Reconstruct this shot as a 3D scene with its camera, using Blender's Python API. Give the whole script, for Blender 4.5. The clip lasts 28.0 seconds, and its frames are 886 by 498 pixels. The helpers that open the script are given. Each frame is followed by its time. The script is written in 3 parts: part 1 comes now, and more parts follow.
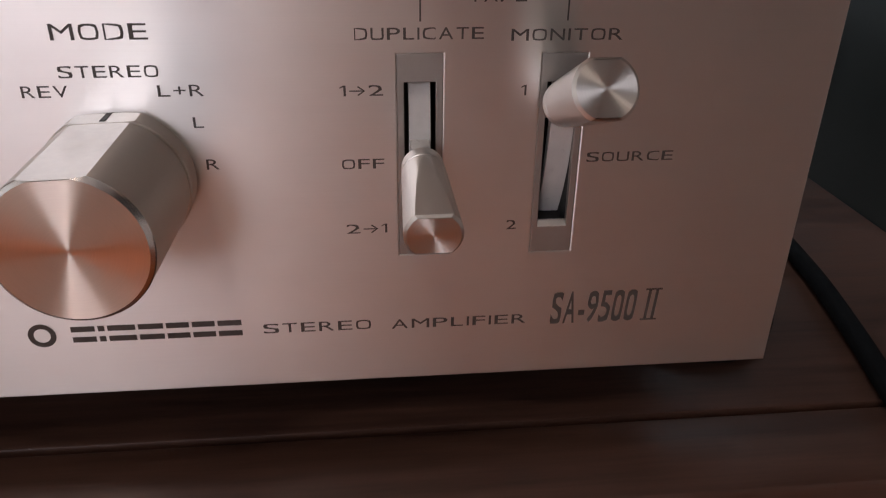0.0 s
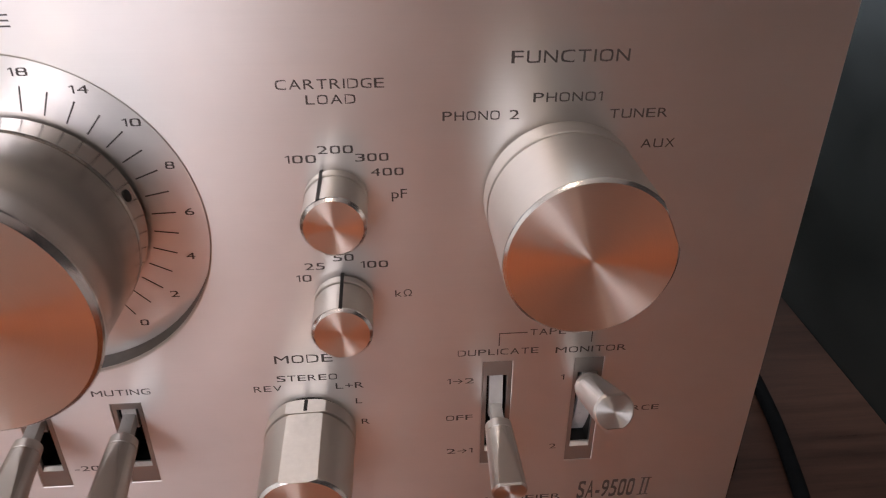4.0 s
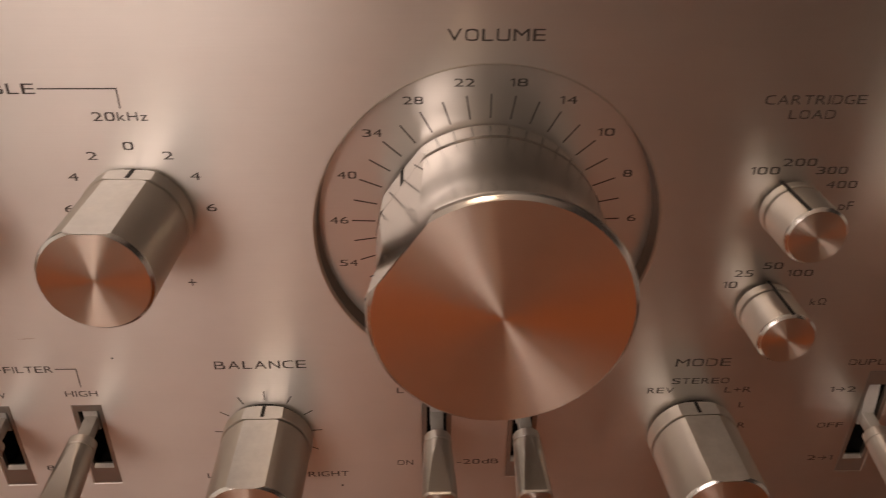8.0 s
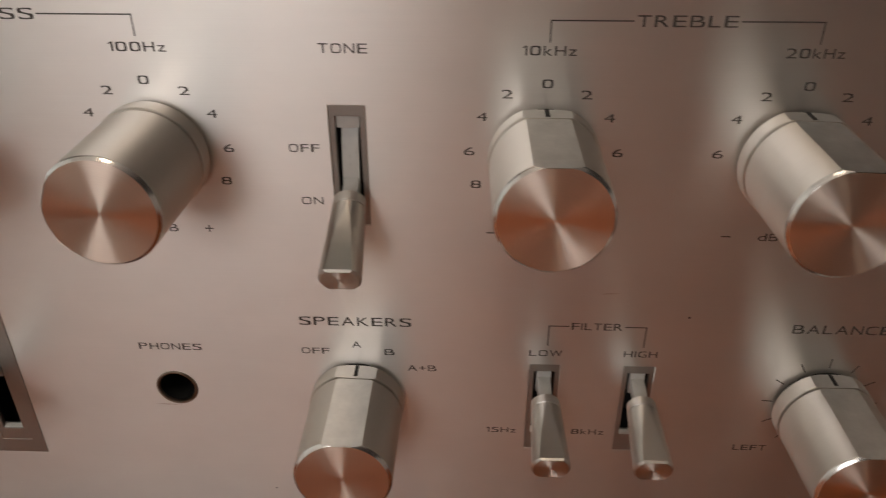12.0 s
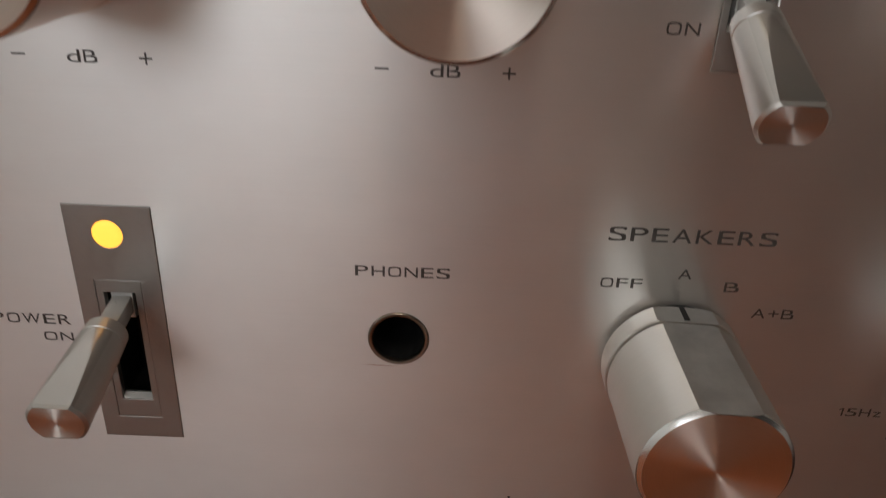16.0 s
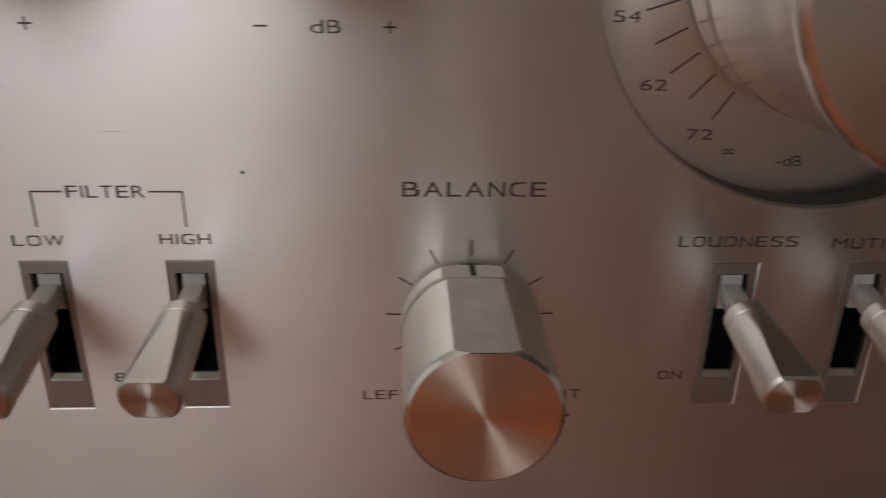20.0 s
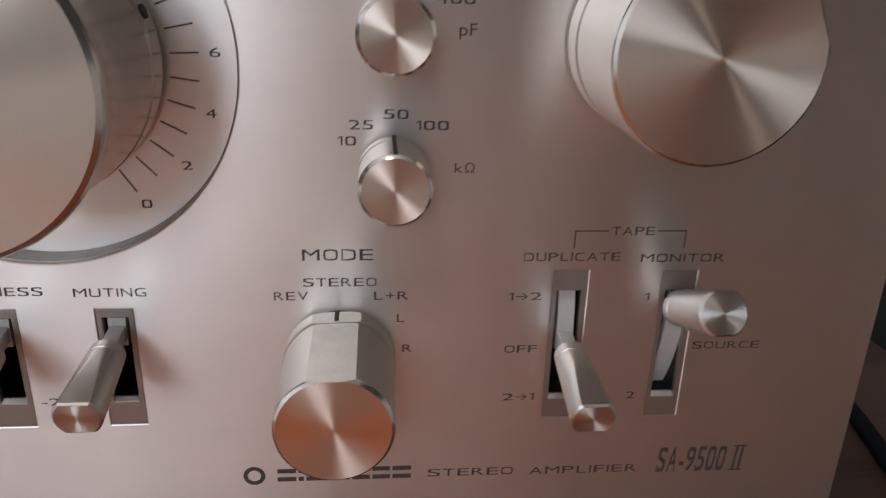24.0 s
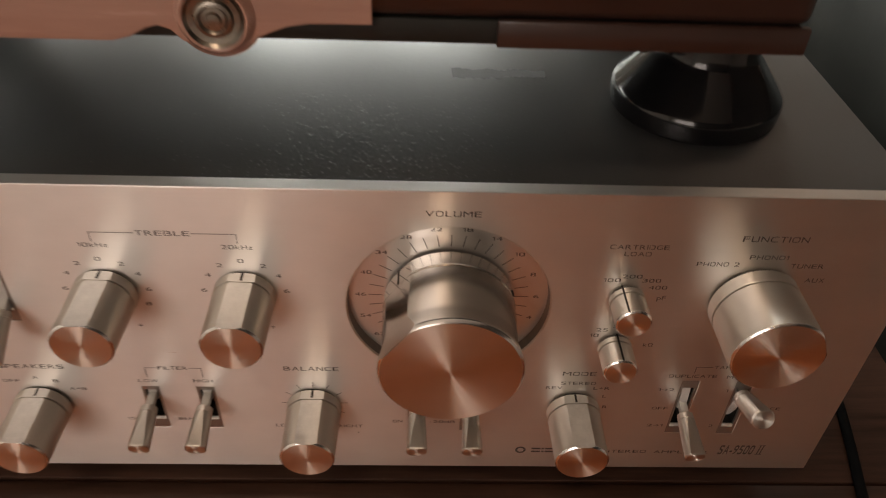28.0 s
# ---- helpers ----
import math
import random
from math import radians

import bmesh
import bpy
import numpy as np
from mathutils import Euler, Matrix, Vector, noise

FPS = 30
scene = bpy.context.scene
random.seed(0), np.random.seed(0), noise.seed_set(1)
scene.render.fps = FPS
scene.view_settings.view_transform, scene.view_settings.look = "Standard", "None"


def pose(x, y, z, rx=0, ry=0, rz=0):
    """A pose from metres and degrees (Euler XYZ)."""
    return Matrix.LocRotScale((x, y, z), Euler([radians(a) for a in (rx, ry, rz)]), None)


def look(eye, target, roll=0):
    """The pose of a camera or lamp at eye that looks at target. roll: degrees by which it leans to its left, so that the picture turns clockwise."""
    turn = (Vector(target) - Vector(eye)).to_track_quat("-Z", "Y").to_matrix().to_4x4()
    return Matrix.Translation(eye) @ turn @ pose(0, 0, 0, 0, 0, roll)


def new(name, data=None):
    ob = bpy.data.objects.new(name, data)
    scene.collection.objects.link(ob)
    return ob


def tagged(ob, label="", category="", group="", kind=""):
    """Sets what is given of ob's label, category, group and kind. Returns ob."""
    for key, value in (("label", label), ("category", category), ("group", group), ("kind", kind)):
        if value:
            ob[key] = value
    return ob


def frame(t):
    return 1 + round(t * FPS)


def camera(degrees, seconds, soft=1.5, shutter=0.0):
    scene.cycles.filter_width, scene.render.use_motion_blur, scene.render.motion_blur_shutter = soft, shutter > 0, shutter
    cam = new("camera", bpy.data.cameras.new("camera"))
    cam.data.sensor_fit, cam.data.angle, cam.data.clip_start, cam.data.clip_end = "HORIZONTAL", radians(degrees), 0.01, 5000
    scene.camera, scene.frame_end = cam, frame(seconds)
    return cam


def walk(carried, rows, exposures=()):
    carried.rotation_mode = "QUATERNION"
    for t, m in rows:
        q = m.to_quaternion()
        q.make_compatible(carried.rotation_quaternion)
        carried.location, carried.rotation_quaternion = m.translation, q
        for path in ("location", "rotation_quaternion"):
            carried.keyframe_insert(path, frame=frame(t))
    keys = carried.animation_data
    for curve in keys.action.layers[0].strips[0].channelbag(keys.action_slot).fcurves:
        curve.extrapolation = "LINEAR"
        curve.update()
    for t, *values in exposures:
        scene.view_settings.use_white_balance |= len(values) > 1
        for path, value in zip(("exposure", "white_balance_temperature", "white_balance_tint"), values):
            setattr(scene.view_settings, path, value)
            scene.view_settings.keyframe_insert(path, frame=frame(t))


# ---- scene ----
MM = 0.001

# ---------------------------------------------------------------- camera
cam = camera(60.4, 28.0, soft=1.05, shutter=0.4)
PATH = [
    (0.0, pose(0.1422, -0.1046, 0.0776, 62.93, -0.61, -5.66)),
    (0.5, pose(0.1380, -0.1094, 0.0788, 62.24, -0.97, -6.49)),
    (1.0, pose(0.1356, -0.1112, 0.0834, 62.31, -1.10, -5.72)),
    (1.5, pose(0.1365, -0.1115, 0.0868, 61.33, -0.61, -5.31)),
    (2.0, pose(0.1367, -0.1149, 0.0994, 61.12, -0.23, -4.68)),
    (2.5, pose(0.1382, -0.1167, 0.1190, 59.58, 0.06, -3.54)),
    (3.0, pose(0.1391, -0.1188, 0.1362, 59.94, 0.70, -3.42)),
    (3.5, pose(0.1338, -0.1249, 0.1490, 60.16, 0.12, -4.02)),
    (5.5, pose(0.1035, -0.1329, 0.1779, 55.35, -0.18, -5.16)),
    (6.0, pose(0.0896, -0.1346, 0.1784, 55.87, -0.55, -3.57)),
    (6.5, pose(0.0783, -0.1351, 0.1758, 56.56, -0.50, -2.82)),
    (7.0, pose(0.0682, -0.1354, 0.1719, 57.03, -0.27, -2.50)),
    (7.5, pose(0.0569, -0.1338, 0.1679, 58.84, -0.35, -2.66)),
    (8.0, pose(0.0447, -0.1312, 0.1616, 60.30, -0.52, -2.06)),
    (8.5, pose(0.0280, -0.1302, 0.1569, 60.86, -0.63, -1.47)),
    (9.0, pose(0.0131, -0.1299, 0.1556, 60.82, -0.84, -1.01)),
    (9.5, pose(-0.0027, -0.1287, 0.1528, 60.93, -0.91, -0.70)),
    (10.0, pose(-0.0194, -0.1292, 0.1492, 61.34, -0.80, 0.43)),
    (10.5, pose(-0.0339, -0.1296, 0.1483, 61.29, -0.70, 1.22)),
    (11.0, pose(-0.0464, -0.1297, 0.1471, 61.33, -0.49, 1.82)),
    (11.5, pose(-0.0517, -0.1288, 0.1485, 60.49, -0.16, 1.93)),
    (12.0, pose(-0.0649, -0.1277, 0.1497, 59.97, 0.07, 2.08)),
    (12.5, pose(-0.0827, -0.1269, 0.1518, 60.18, 0.26, 2.29)),
    (13.0, pose(-0.1048, -0.1270, 0.1513, 60.76, 0.76, 3.02)),
    (13.5, pose(-0.1220, -0.1279, 0.1502, 61.80, 0.86, 3.62)),
    (15.5, pose(-0.1285, -0.0967, 0.1211, 62.68, -1.52, 1.45)),
    (16.0, pose(-0.1223, -0.0949, 0.1025, 63.25, -2.14, 0.99)),
    (16.5, pose(-0.1213, -0.0942, 0.0941, 65.50, -1.09, 0.48)),
    (17.0, pose(-0.1149, -0.0981, 0.0895, 66.79, -1.11, 0.59)),
    (17.5, pose(-0.0899, -0.0995, 0.0875, 67.50, -1.13, -0.36)),
    (18.0, pose(-0.0672, -0.0994, 0.0868, 68.04, -0.77, -0.06)),
    (18.5, pose(-0.0526, -0.0973, 0.0846, 68.56, -0.49, -0.64)),
    (19.0, pose(-0.0357, -0.0972, 0.0876, 67.93, -0.43, -1.28)),
    (19.5, pose(-0.0171, -0.0977, 0.0897, 67.56, -0.56, -1.62)),
    (20.0, pose(0.0019, -0.0980, 0.0907, 67.34, -0.93, -2.51)),
    (20.5, pose(0.0191, -0.0979, 0.0930, 66.87, -1.30, -3.39)),
    (21.0, pose(0.0365, -0.1005, 0.0937, 67.25, -1.72, -4.16)),
    (21.5, pose(0.0478, -0.1045, 0.0901, 68.58, -1.93, -4.93)),
    (22.0, pose(0.0569, -0.1092, 0.0901, 69.26, -1.91, -4.81)),
    (22.5, pose(0.0726, -0.1121, 0.0898, 69.56, -1.50, -5.07)),
    (24.5, pose(0.1224, -0.1282, 0.1203, 67.65, -1.76, -4.38)),
    (25.0, pose(0.1256, -0.1316, 0.1365, 65.90, -1.48, -3.32)),
    (25.5, pose(0.1249, -0.1353, 0.1509, 65.07, -1.23, -3.66)),
    (26.0, pose(0.1190, -0.1416, 0.1665, 63.90, -1.40, -4.63)),
    (26.5, pose(0.0995, -0.1542, 0.1791, 62.33, -1.40, -3.95)),
    (27.0, pose(0.0765, -0.1667, 0.1927, 59.62, -1.71, -2.87)),
    (27.5, pose(0.0620, -0.1756, 0.2241, 55.09, -1.74, -2.21)),
    (28.0, pose(0.0479, -0.1822, 0.2669, 50.21, -2.00, -0.93)),
]
EXPOSURES = [
    (0.0, 0.04, 6140, 21), (1.0, 0.13, 6040, 20), (3.5, 0.30, 5760, 20), (5.5, 0.0, 8110, 23), (8.0, -0.44, 8000, 25), (11.0, -0.35, 6900, 15), (13.5, -0.26, 6480, 10),
    (15.5, -0.38, 6140, 8), (18.0, -0.43, 5830, 9), (20.0, -0.49, 6240, 12), (22.5, -0.22, 6040, 16), (24.5, 0.25, 5760, 11), (26.0, -0.35, 6850, 17), (28.0, -0.16, 7700, 20)]
walk(cam, PATH, EXPOSURES)

# ---------------------------------------------------------------- light
world = bpy.data.worlds.new("sky")
scene.world = world
world.use_nodes = True
wn = world.node_tree
sky = wn.nodes.new("ShaderNodeTexSky")
sky.sky_type = "NISHITA"
sky.sun_disc = False
sky.sun_elevation = radians(52)
sky.sun_rotation = radians(229)
wn.links.new(sky.outputs[0], wn.nodes["Background"].inputs[0])
wn.nodes["Background"].inputs[1].default_value = 0.12

# room in metres: zero height is the lower edge of the amplifier's faceplate
RX0, RX1, RY0, RY1, RZ0, RZ1 = -2.0, 1.7, -2.3, 0.62, -0.80, 1.70
WX0, WX1, WZ0, WZ1 = -1.50, -0.33, 0.25, 1.40      # window opening in the front wall
VX0, VX1, VZ0, VZ1 = -0.24, 0.20, 0.16, 1.10      # narrow window opening in the back wall
UX0, UX1 = -1.42, -0.42                            # unseen wide one beside it, added to restore room light


def lamp(name, kind, m, power, color, **props):
    data = bpy.data.lights.new(name, kind)
    data.energy, data.color = power, color
    if kind == "AREA":
        data.shape, data.size, data.size_y = "RECTANGLE", props["size"], props["size_y"]
    if kind == "SUN":
        data.angle = props["angle"]
    ob = new(name, data)
    ob.matrix_world = m
    return ob


lamp("window_daylight", "AREA", look(((WX0 + WX1) / 2, RY0 - 0.02, (WZ0 + WZ1) / 2), ((WX0 + WX1) / 2, 0, (WZ0 + WZ1) / 2 - 0.6)),
     14, (1.0, 0.95, 0.90), size=WX1 - WX0, size_y=WZ1 - WZ0)
# the third, strongest lamp makes up for lost indirect light
for vx0, vx1, power in ((VX0 + 0.06, (VX0 + VX1) / 2 - 0.035, 5.6), ((VX0 + VX1) / 2 + 0.035, VX1 - 0.06, 4.6), (UX0 + 0.06, UX1 - 0.06, 20)):
    lamp("back_window_daylight", "AREA", look(((vx0 + vx1) / 2, RY1 + 0.02, (VZ0 + VZ1) / 2), ((vx0 + vx1) / 2, -1, (VZ0 + VZ1) / 2 - 0.3)),
         power, (0.82, 0.97, 0.98), size=vx1 - vx0, size_y=VZ1 - VZ0)
LX, LY = -0.22, -0.92      # ceiling lamp
ceiling_light = lamp("ceiling_light", "AREA", look((LX, LY, RZ1 - 0.085), (LX, LY, 0)), 3.6, (1.0, 0.82, 0.63), size=0.26, size_y=0.26)
ceiling_light.data.shape = "DISK"
lamp("sun", "SUN", look((-2.31, -2.035, 3.94), (0, 0, 0)), 5.0, (1.0, 0.9, 0.78), angle=radians(0.6))


# ---------------------------------------------------------------- materials
def mat(name):
    m = bpy.data.materials.new(name)
    m.use_nodes = True
    return m, m.node_tree, m.node_tree.nodes["Principled BSDF"]


def node(nt, kind, **props):
    n = nt.nodes.new(kind)
    for k, v in props.items():
        if k == "operation":
            n.operation = v
        elif k == "vector_type":
            n.vector_type = v
    return n


def ramp(nt, source, stops):
    r = nt.nodes.new("ShaderNodeValToRGB")
    while len(r.color_ramp.elements) < len(stops):
        r.color_ramp.elements.new(0.5)
    for e, (p, c) in zip(r.color_ramp.elements, stops):
        e.position, e.color = p, (*c, 1) if len(c) == 3 else c
    nt.links.new(source, r.inputs[0])
    return r.outputs[0]


def grey(v):
    return (v, v, v)


def noise_tex(nt, scale, stretch=(1, 1, 1), detail=4, rough=0.6):
    tc = nt.nodes.new("ShaderNodeTexCoord")
    mp = nt.nodes.new("ShaderNodeMapping")
    mp.inputs["Scale"].default_value = stretch
    nz = nt.nodes.new("ShaderNodeTexNoise")
    nz.inputs["Scale"].default_value = scale
    nz.inputs["Detail"].default_value = detail
    nz.inputs["Roughness"].default_value = rough
    nt.links.new(tc.outputs["Object"], mp.inputs[0])
    nt.links.new(mp.outputs[0], nz.inputs["Vector"])
    return nz.outputs[0]


def bump(nt, bsdf, height, strength, distance):
    b = nt.nodes.new("ShaderNodeBump")
    b.inputs["Strength"].default_value = strength
    b.inputs["Distance"].default_value = distance
    nt.links.new(height, b.inputs["Height"])
    nt.links.new(b.outputs[0], bsdf.inputs["Normal"])


def brushed(name, color, rough, aniso, spread, grain=(3, 60, 900), depth=0.06):
    """Machined aluminium. spread: 'z' or 'y' for a fixed direction across the grooves, 'spun' for grooves round the y axis."""
    m, nt, b = mat(name)
    b.inputs["Metallic"].default_value = 1.0
    b.inputs["Anisotropic"].default_value = aniso
    if spread == "spun":
        tc = nt.nodes.new("ShaderNodeTexCoord")
        flat = node(nt, "ShaderNodeVectorMath", operation="MULTIPLY")
        flat.inputs[1].default_value = (1, 0, 1)
        nt.links.new(tc.outputs["Object"], flat.inputs[0])
        unit = node(nt, "ShaderNodeVectorMath", operation="NORMALIZE")
        nt.links.new(flat.outputs[0], unit.inputs[0])
        turn = node(nt, "ShaderNodeVectorTransform", vector_type="VECTOR")
        turn.convert_from, turn.convert_to = "OBJECT", "WORLD"
        nt.links.new(unit.outputs[0], turn.inputs[0])
        nt.links.new(turn.outputs[0], b.inputs["Tangent"])
        length = node(nt, "ShaderNodeVectorMath", operation="LENGTH")
        nt.links.new(flat.outputs[0], length.inputs[0])
        ring = nt.nodes.new("ShaderNodeTexNoise")
        ring.noise_dimensions = "1D"
        ring.inputs["Scale"].default_value = 5200
        ring.inputs["Detail"].default_value = 3
        nt.links.new(length.outputs["Value"], ring.inputs["W"])
        fine = ring.outputs[0]
    else:
        v = nt.nodes.new("ShaderNodeCombineXYZ")
        v.inputs[{"x": 0, "y": 1, "z": 2}[spread]].default_value = 1
        nt.links.new(v.outputs[0], b.inputs["Tangent"])
        fine = noise_tex(nt, 1.0, tuple(g * 4 for g in grain), 3, 0.7)
    broad = noise_tex(nt, 26, (1, 1, 1.6), 4, 0.6)
    base = ramp(nt, fine, [(0.3, tuple(c * 0.965 for c in color)), (0.7, color)])
    stain = node(nt, "ShaderNodeMix")
    stain.data_type = "RGBA"
    stain.blend_type = "MULTIPLY"
    stain.inputs["Factor"].default_value = 1.0
    nt.links.new(base, stain.inputs["A"])
    nt.links.new(ramp(nt, broad, [(0.3, grey(0.93)), (0.65, grey(1.0))]), stain.inputs["B"])
    nt.links.new(stain.outputs["Result"], b.inputs["Base Color"])
    nt.links.new(ramp(nt, fine, [(0.25, grey(rough * 0.94)), (0.75, grey(rough * 1.06))]), b.inputs["Roughness"])
    bump(nt, b, fine, depth, 0.0001)
    return m


def plain(name, color, rough, metallic=0.0, vary=0.12, scale=60, depth=0.0, coat=0.0, stretch=(1, 1, 1)):
    m, nt, b = mat(name)
    n = noise_tex(nt, scale, stretch, 5, 0.65)
    nt.links.new(ramp(nt, n, [(0.3, tuple(c * (1 - vary) for c in color)), (0.7, tuple(min(1, c * (1 + vary)) for c in color))]), b.inputs["Base Color"])
    spread = min(1.0, vary / 0.05)
    nt.links.new(ramp(nt, n, [(0.3, grey(rough * (1 - 0.15 * spread))), (0.7, grey(min(1, rough * (1 + 0.2 * spread))))]), b.inputs["Roughness"])
    b.inputs["Metallic"].default_value = metallic
    b.inputs["Coat Weight"].default_value = coat
    b.inputs["Coat Roughness"].default_value = 0.08
    if depth:
        bump(nt, b, n, depth, 0.001)
    return m


def wood(name, dark, light, rough, scale, coat=0.0):
    m, nt, b = mat(name)
    grain = noise_tex(nt, scale, (0.6, 9, 9), 7, 0.7)
    broad = noise_tex(nt, scale * 0.25, (0.5, 2.2, 2.2), 4, 0.5)
    mixed = node(nt, "ShaderNodeMath", operation="ADD")
    nt.links.new(grain, mixed.inputs[0])
    nt.links.new(broad, mixed.inputs[1])
    half = node(nt, "ShaderNodeMath", operation="MULTIPLY")
    half.inputs[1].default_value = 0.5
    nt.links.new(mixed.outputs[0], half.inputs[0])
    nt.links.new(ramp(nt, half.outputs[0], [(0.36, dark), (0.64, light)]), b.inputs["Base Color"])
    nt.links.new(ramp(nt, grain, [(0.3, grey(rough * 0.8)), (0.7, grey(rough * 1.2))]), b.inputs["Roughness"])
    b.inputs["Coat Weight"].default_value = coat
    b.inputs["Coat Roughness"].default_value = 0.06
    bump(nt, b, grain, 0.12, 0.0006)
    return m


ALU = (0.86, 0.83, 0.80)
M_PANEL = brushed("brushed_panel_aluminium", ALU, 0.40, 0.8, "z", grain=(8, 300, 2600), depth=0.012)
M_DISH = brushed("recessed_dial_aluminium", ALU, 0.34, 0.7, "z", grain=(20, 300, 2600), depth=0.006)
M_SPUN = brushed("spun_knob_face", (0.84, 0.74, 0.65), 0.305, 1.0, "spun", depth=0.004)
M_TIP = brushed("spun_lever_tip", (0.80, 0.77, 0.73), 0.46, 0.9, "spun", depth=0.004)
M_BODY = brushed("turned_knob_side", (0.82, 0.78, 0.72), 0.39, 0.4, "y", grain=(60, 900, 60), depth=0.03)
M_FLAT = plain("milled_flat", (0.66, 0.635, 0.595), 0.31, 1.0, 0.012, 60)
M_MIRROR = plain("polished_flat", (0.80, 0.775, 0.735), 0.11, 1.0, 0.03, 300)
M_TURNED = plain("turned_volume_side", (0.80, 0.765, 0.715), 0.24, 1.0, 0.015, 40)
M_SATIN = plain("satin_knob_flat", (0.77, 0.765, 0.74), 0.43, 1.0, 0.10, 260)
M_EDGE = plain("polished_edge", (0.94, 0.92, 0.9), 0.20, 1.0, 0.03, 300)
M_LEVER = brushed("satin_lever_metal", (0.78, 0.75, 0.71), 0.38, 0.1, "y", grain=(60, 700, 60), depth=0.03)
M_PLATE = plain("switch_plate_metal", (0.40, 0.378, 0.352), 0.48, 1.0, 0.06, 900)
M_TONGUE = plain("switch_tongue_plastic", (0.56, 0.55, 0.53), 0.3, 0.0, 0.05, 500)
M_BLACK = plain("slot_black", (0.008, 0.008, 0.008), 0.6, 0, 0.2, 400)
M_INK = plain("printed_ink", (0.075, 0.066, 0.06), 0.4, 0, 0.2, 900)
M_GROOVE = plain("dark_groove", (0.025, 0.024, 0.023), 0.55, 0.3, 0.2, 500)
M_SHELF = wood("dark_stained_shelf", (0.022, 0.011, 0.008), (0.105, 0.052, 0.036), 0.34, 26)
M_PLINTH = wood("lacquered_red_wood", (0.34, 0.175, 0.135), (0.52, 0.30, 0.235), 0.25, 14, coat=0.7)
M_DARKWOOD = wood("dark_red_brown_wood", (0.018, 0.008, 0.006), (0.045, 0.021, 0.016), 0.35, 14, coat=0.3)
M_FLOOR = wood("orange_wood_floor", (0.19, 0.040, 0.008), (0.36, 0.092, 0.019), 0.42, 5)
M_FOOT = plain("glossy_black_plastic", (0.006, 0.006, 0.007), 0.15, 0, 0.2, 200, coat=0.3)
M_SIDE = plain("black_side_board", (0.014, 0.015, 0.013), 0.5, 0, 0.25, 30, depth=0.05)
M_CABLE = plain("cable_rubber", (0.004, 0.0045, 0.005), 0.9, 0, 0.2, 200)
M_WALL = plain("white_wall_paint", (0.74, 0.72, 0.68), 0.85, 0, 0.03, 6, depth=0.05)
# next three: tones of unseen walls, chosen for what the faceplate reflects
M_TAUPE = plain("unseen_wall_dark", (0.05, 0.04, 0.034), 0.85, 0, 0.06, 6, depth=0.05)
M_DADO = plain("unseen_wall_mid", (0.48, 0.43, 0.39), 0.85, 0, 0.05, 6, depth=0.05)
M_BEIGE = plain("unseen_wall_pale", (0.72, 0.63, 0.57), 0.85, 0, 0.05, 6, depth=0.05)
M_CEIL = plain("ceiling_paint", (0.56, 0.51, 0.46), 0.9, 0, 0.02, 6)
M_FRAME = plain("white_window_frame", (0.78, 0.78, 0.76), 0.45, 0, 0.03, 30)
M_STEEL = plain("dark_steel", (0.27, 0.24, 0.205), 0.3, 1.0, 0.06, 300)

for m, level in ((M_CABLE, 0.12), (M_SHELF, 0.5), (M_SIDE, 0.45)):
    m.node_tree.nodes["Principled BSDF"].inputs["Specular IOR Level"].default_value = level

# amplifier top: black enamel with fine grit
M_COVER, nt, b = mat("black_enamel_cover")
fine = noise_tex(nt, 650, (1, 1, 1), 3, 0.6)
broad = noise_tex(nt, 18, (1, 1, 1), 4, 0.6)
nt.links.new(ramp(nt, broad, [(0.3, grey(0.042)), (0.7, grey(0.06))]), b.inputs["Base Color"])
nt.links.new(ramp(nt, broad, [(0.3, grey(0.40)), (0.7, grey(0.50))]), b.inputs["Roughness"])
b.inputs["IOR"].default_value = 1.65
b.inputs["Coat Weight"].default_value = 0.6
b.inputs["Coat Roughness"].default_value = 0.36
bump(nt, b, fine, 0.3, 0.0002)

# clear window pane
M_GLASS, nt, b = mat("window_glass")
b.inputs["Transmission Weight"].default_value = 1.0
b.inputs["Roughness"].default_value = 0.0
b.inputs["Base Color"].default_value = (1, 1, 1, 1)

# frosted lamp shade
M_SHADE, nt, b = mat("frosted_lamp_shade")
b.inputs["Base Color"].default_value = (0.9, 0.85, 0.75, 1)
b.inputs["Emission Color"].default_value = (1.0, 0.84, 0.66, 1)
b.inputs["Emission Strength"].default_value = 3.0

# pilot lamp
M_LAMP, nt, b = mat("amber_pilot_lamp")
b.inputs["Base Color"].default_value = (1.0, 0.45, 0.06, 1)
b.inputs["Emission Color"].default_value = (1.0, 0.44, 0.045, 1)
b.inputs["Emission Strength"].default_value = 2.2


# ---------------------------------------------------------------- mesh helpers
def mesh_of(bm, name, material, sharp=32):
    bmesh.ops.recalc_face_normals(bm, faces=bm.faces)
    me = bpy.data.meshes.new(name)
    bm.to_mesh(me)
    bm.free()
    for m in (material if isinstance(material, (list, tuple)) else [material]):
        me.materials.append(m)
    me.polygons.foreach_set("use_smooth", [True] * len(me.polygons))
    me.set_sharp_from_angle(angle=radians(sharp))
    return me


def part(name, bm, material, parent=None, label="", m=None, sharp=32):
    """Links a bmesh as one mesh object under a thing or a part; m: its pose in the parent's space."""
    ob = new(name, mesh_of(bm, name, material, sharp) if isinstance(bm, bmesh.types.BMesh) else bm)
    if parent:
        ob.parent = parent
    if m is not None:
        ob.matrix_basis = m
    if label:
        tagged(ob, label)
    return ob


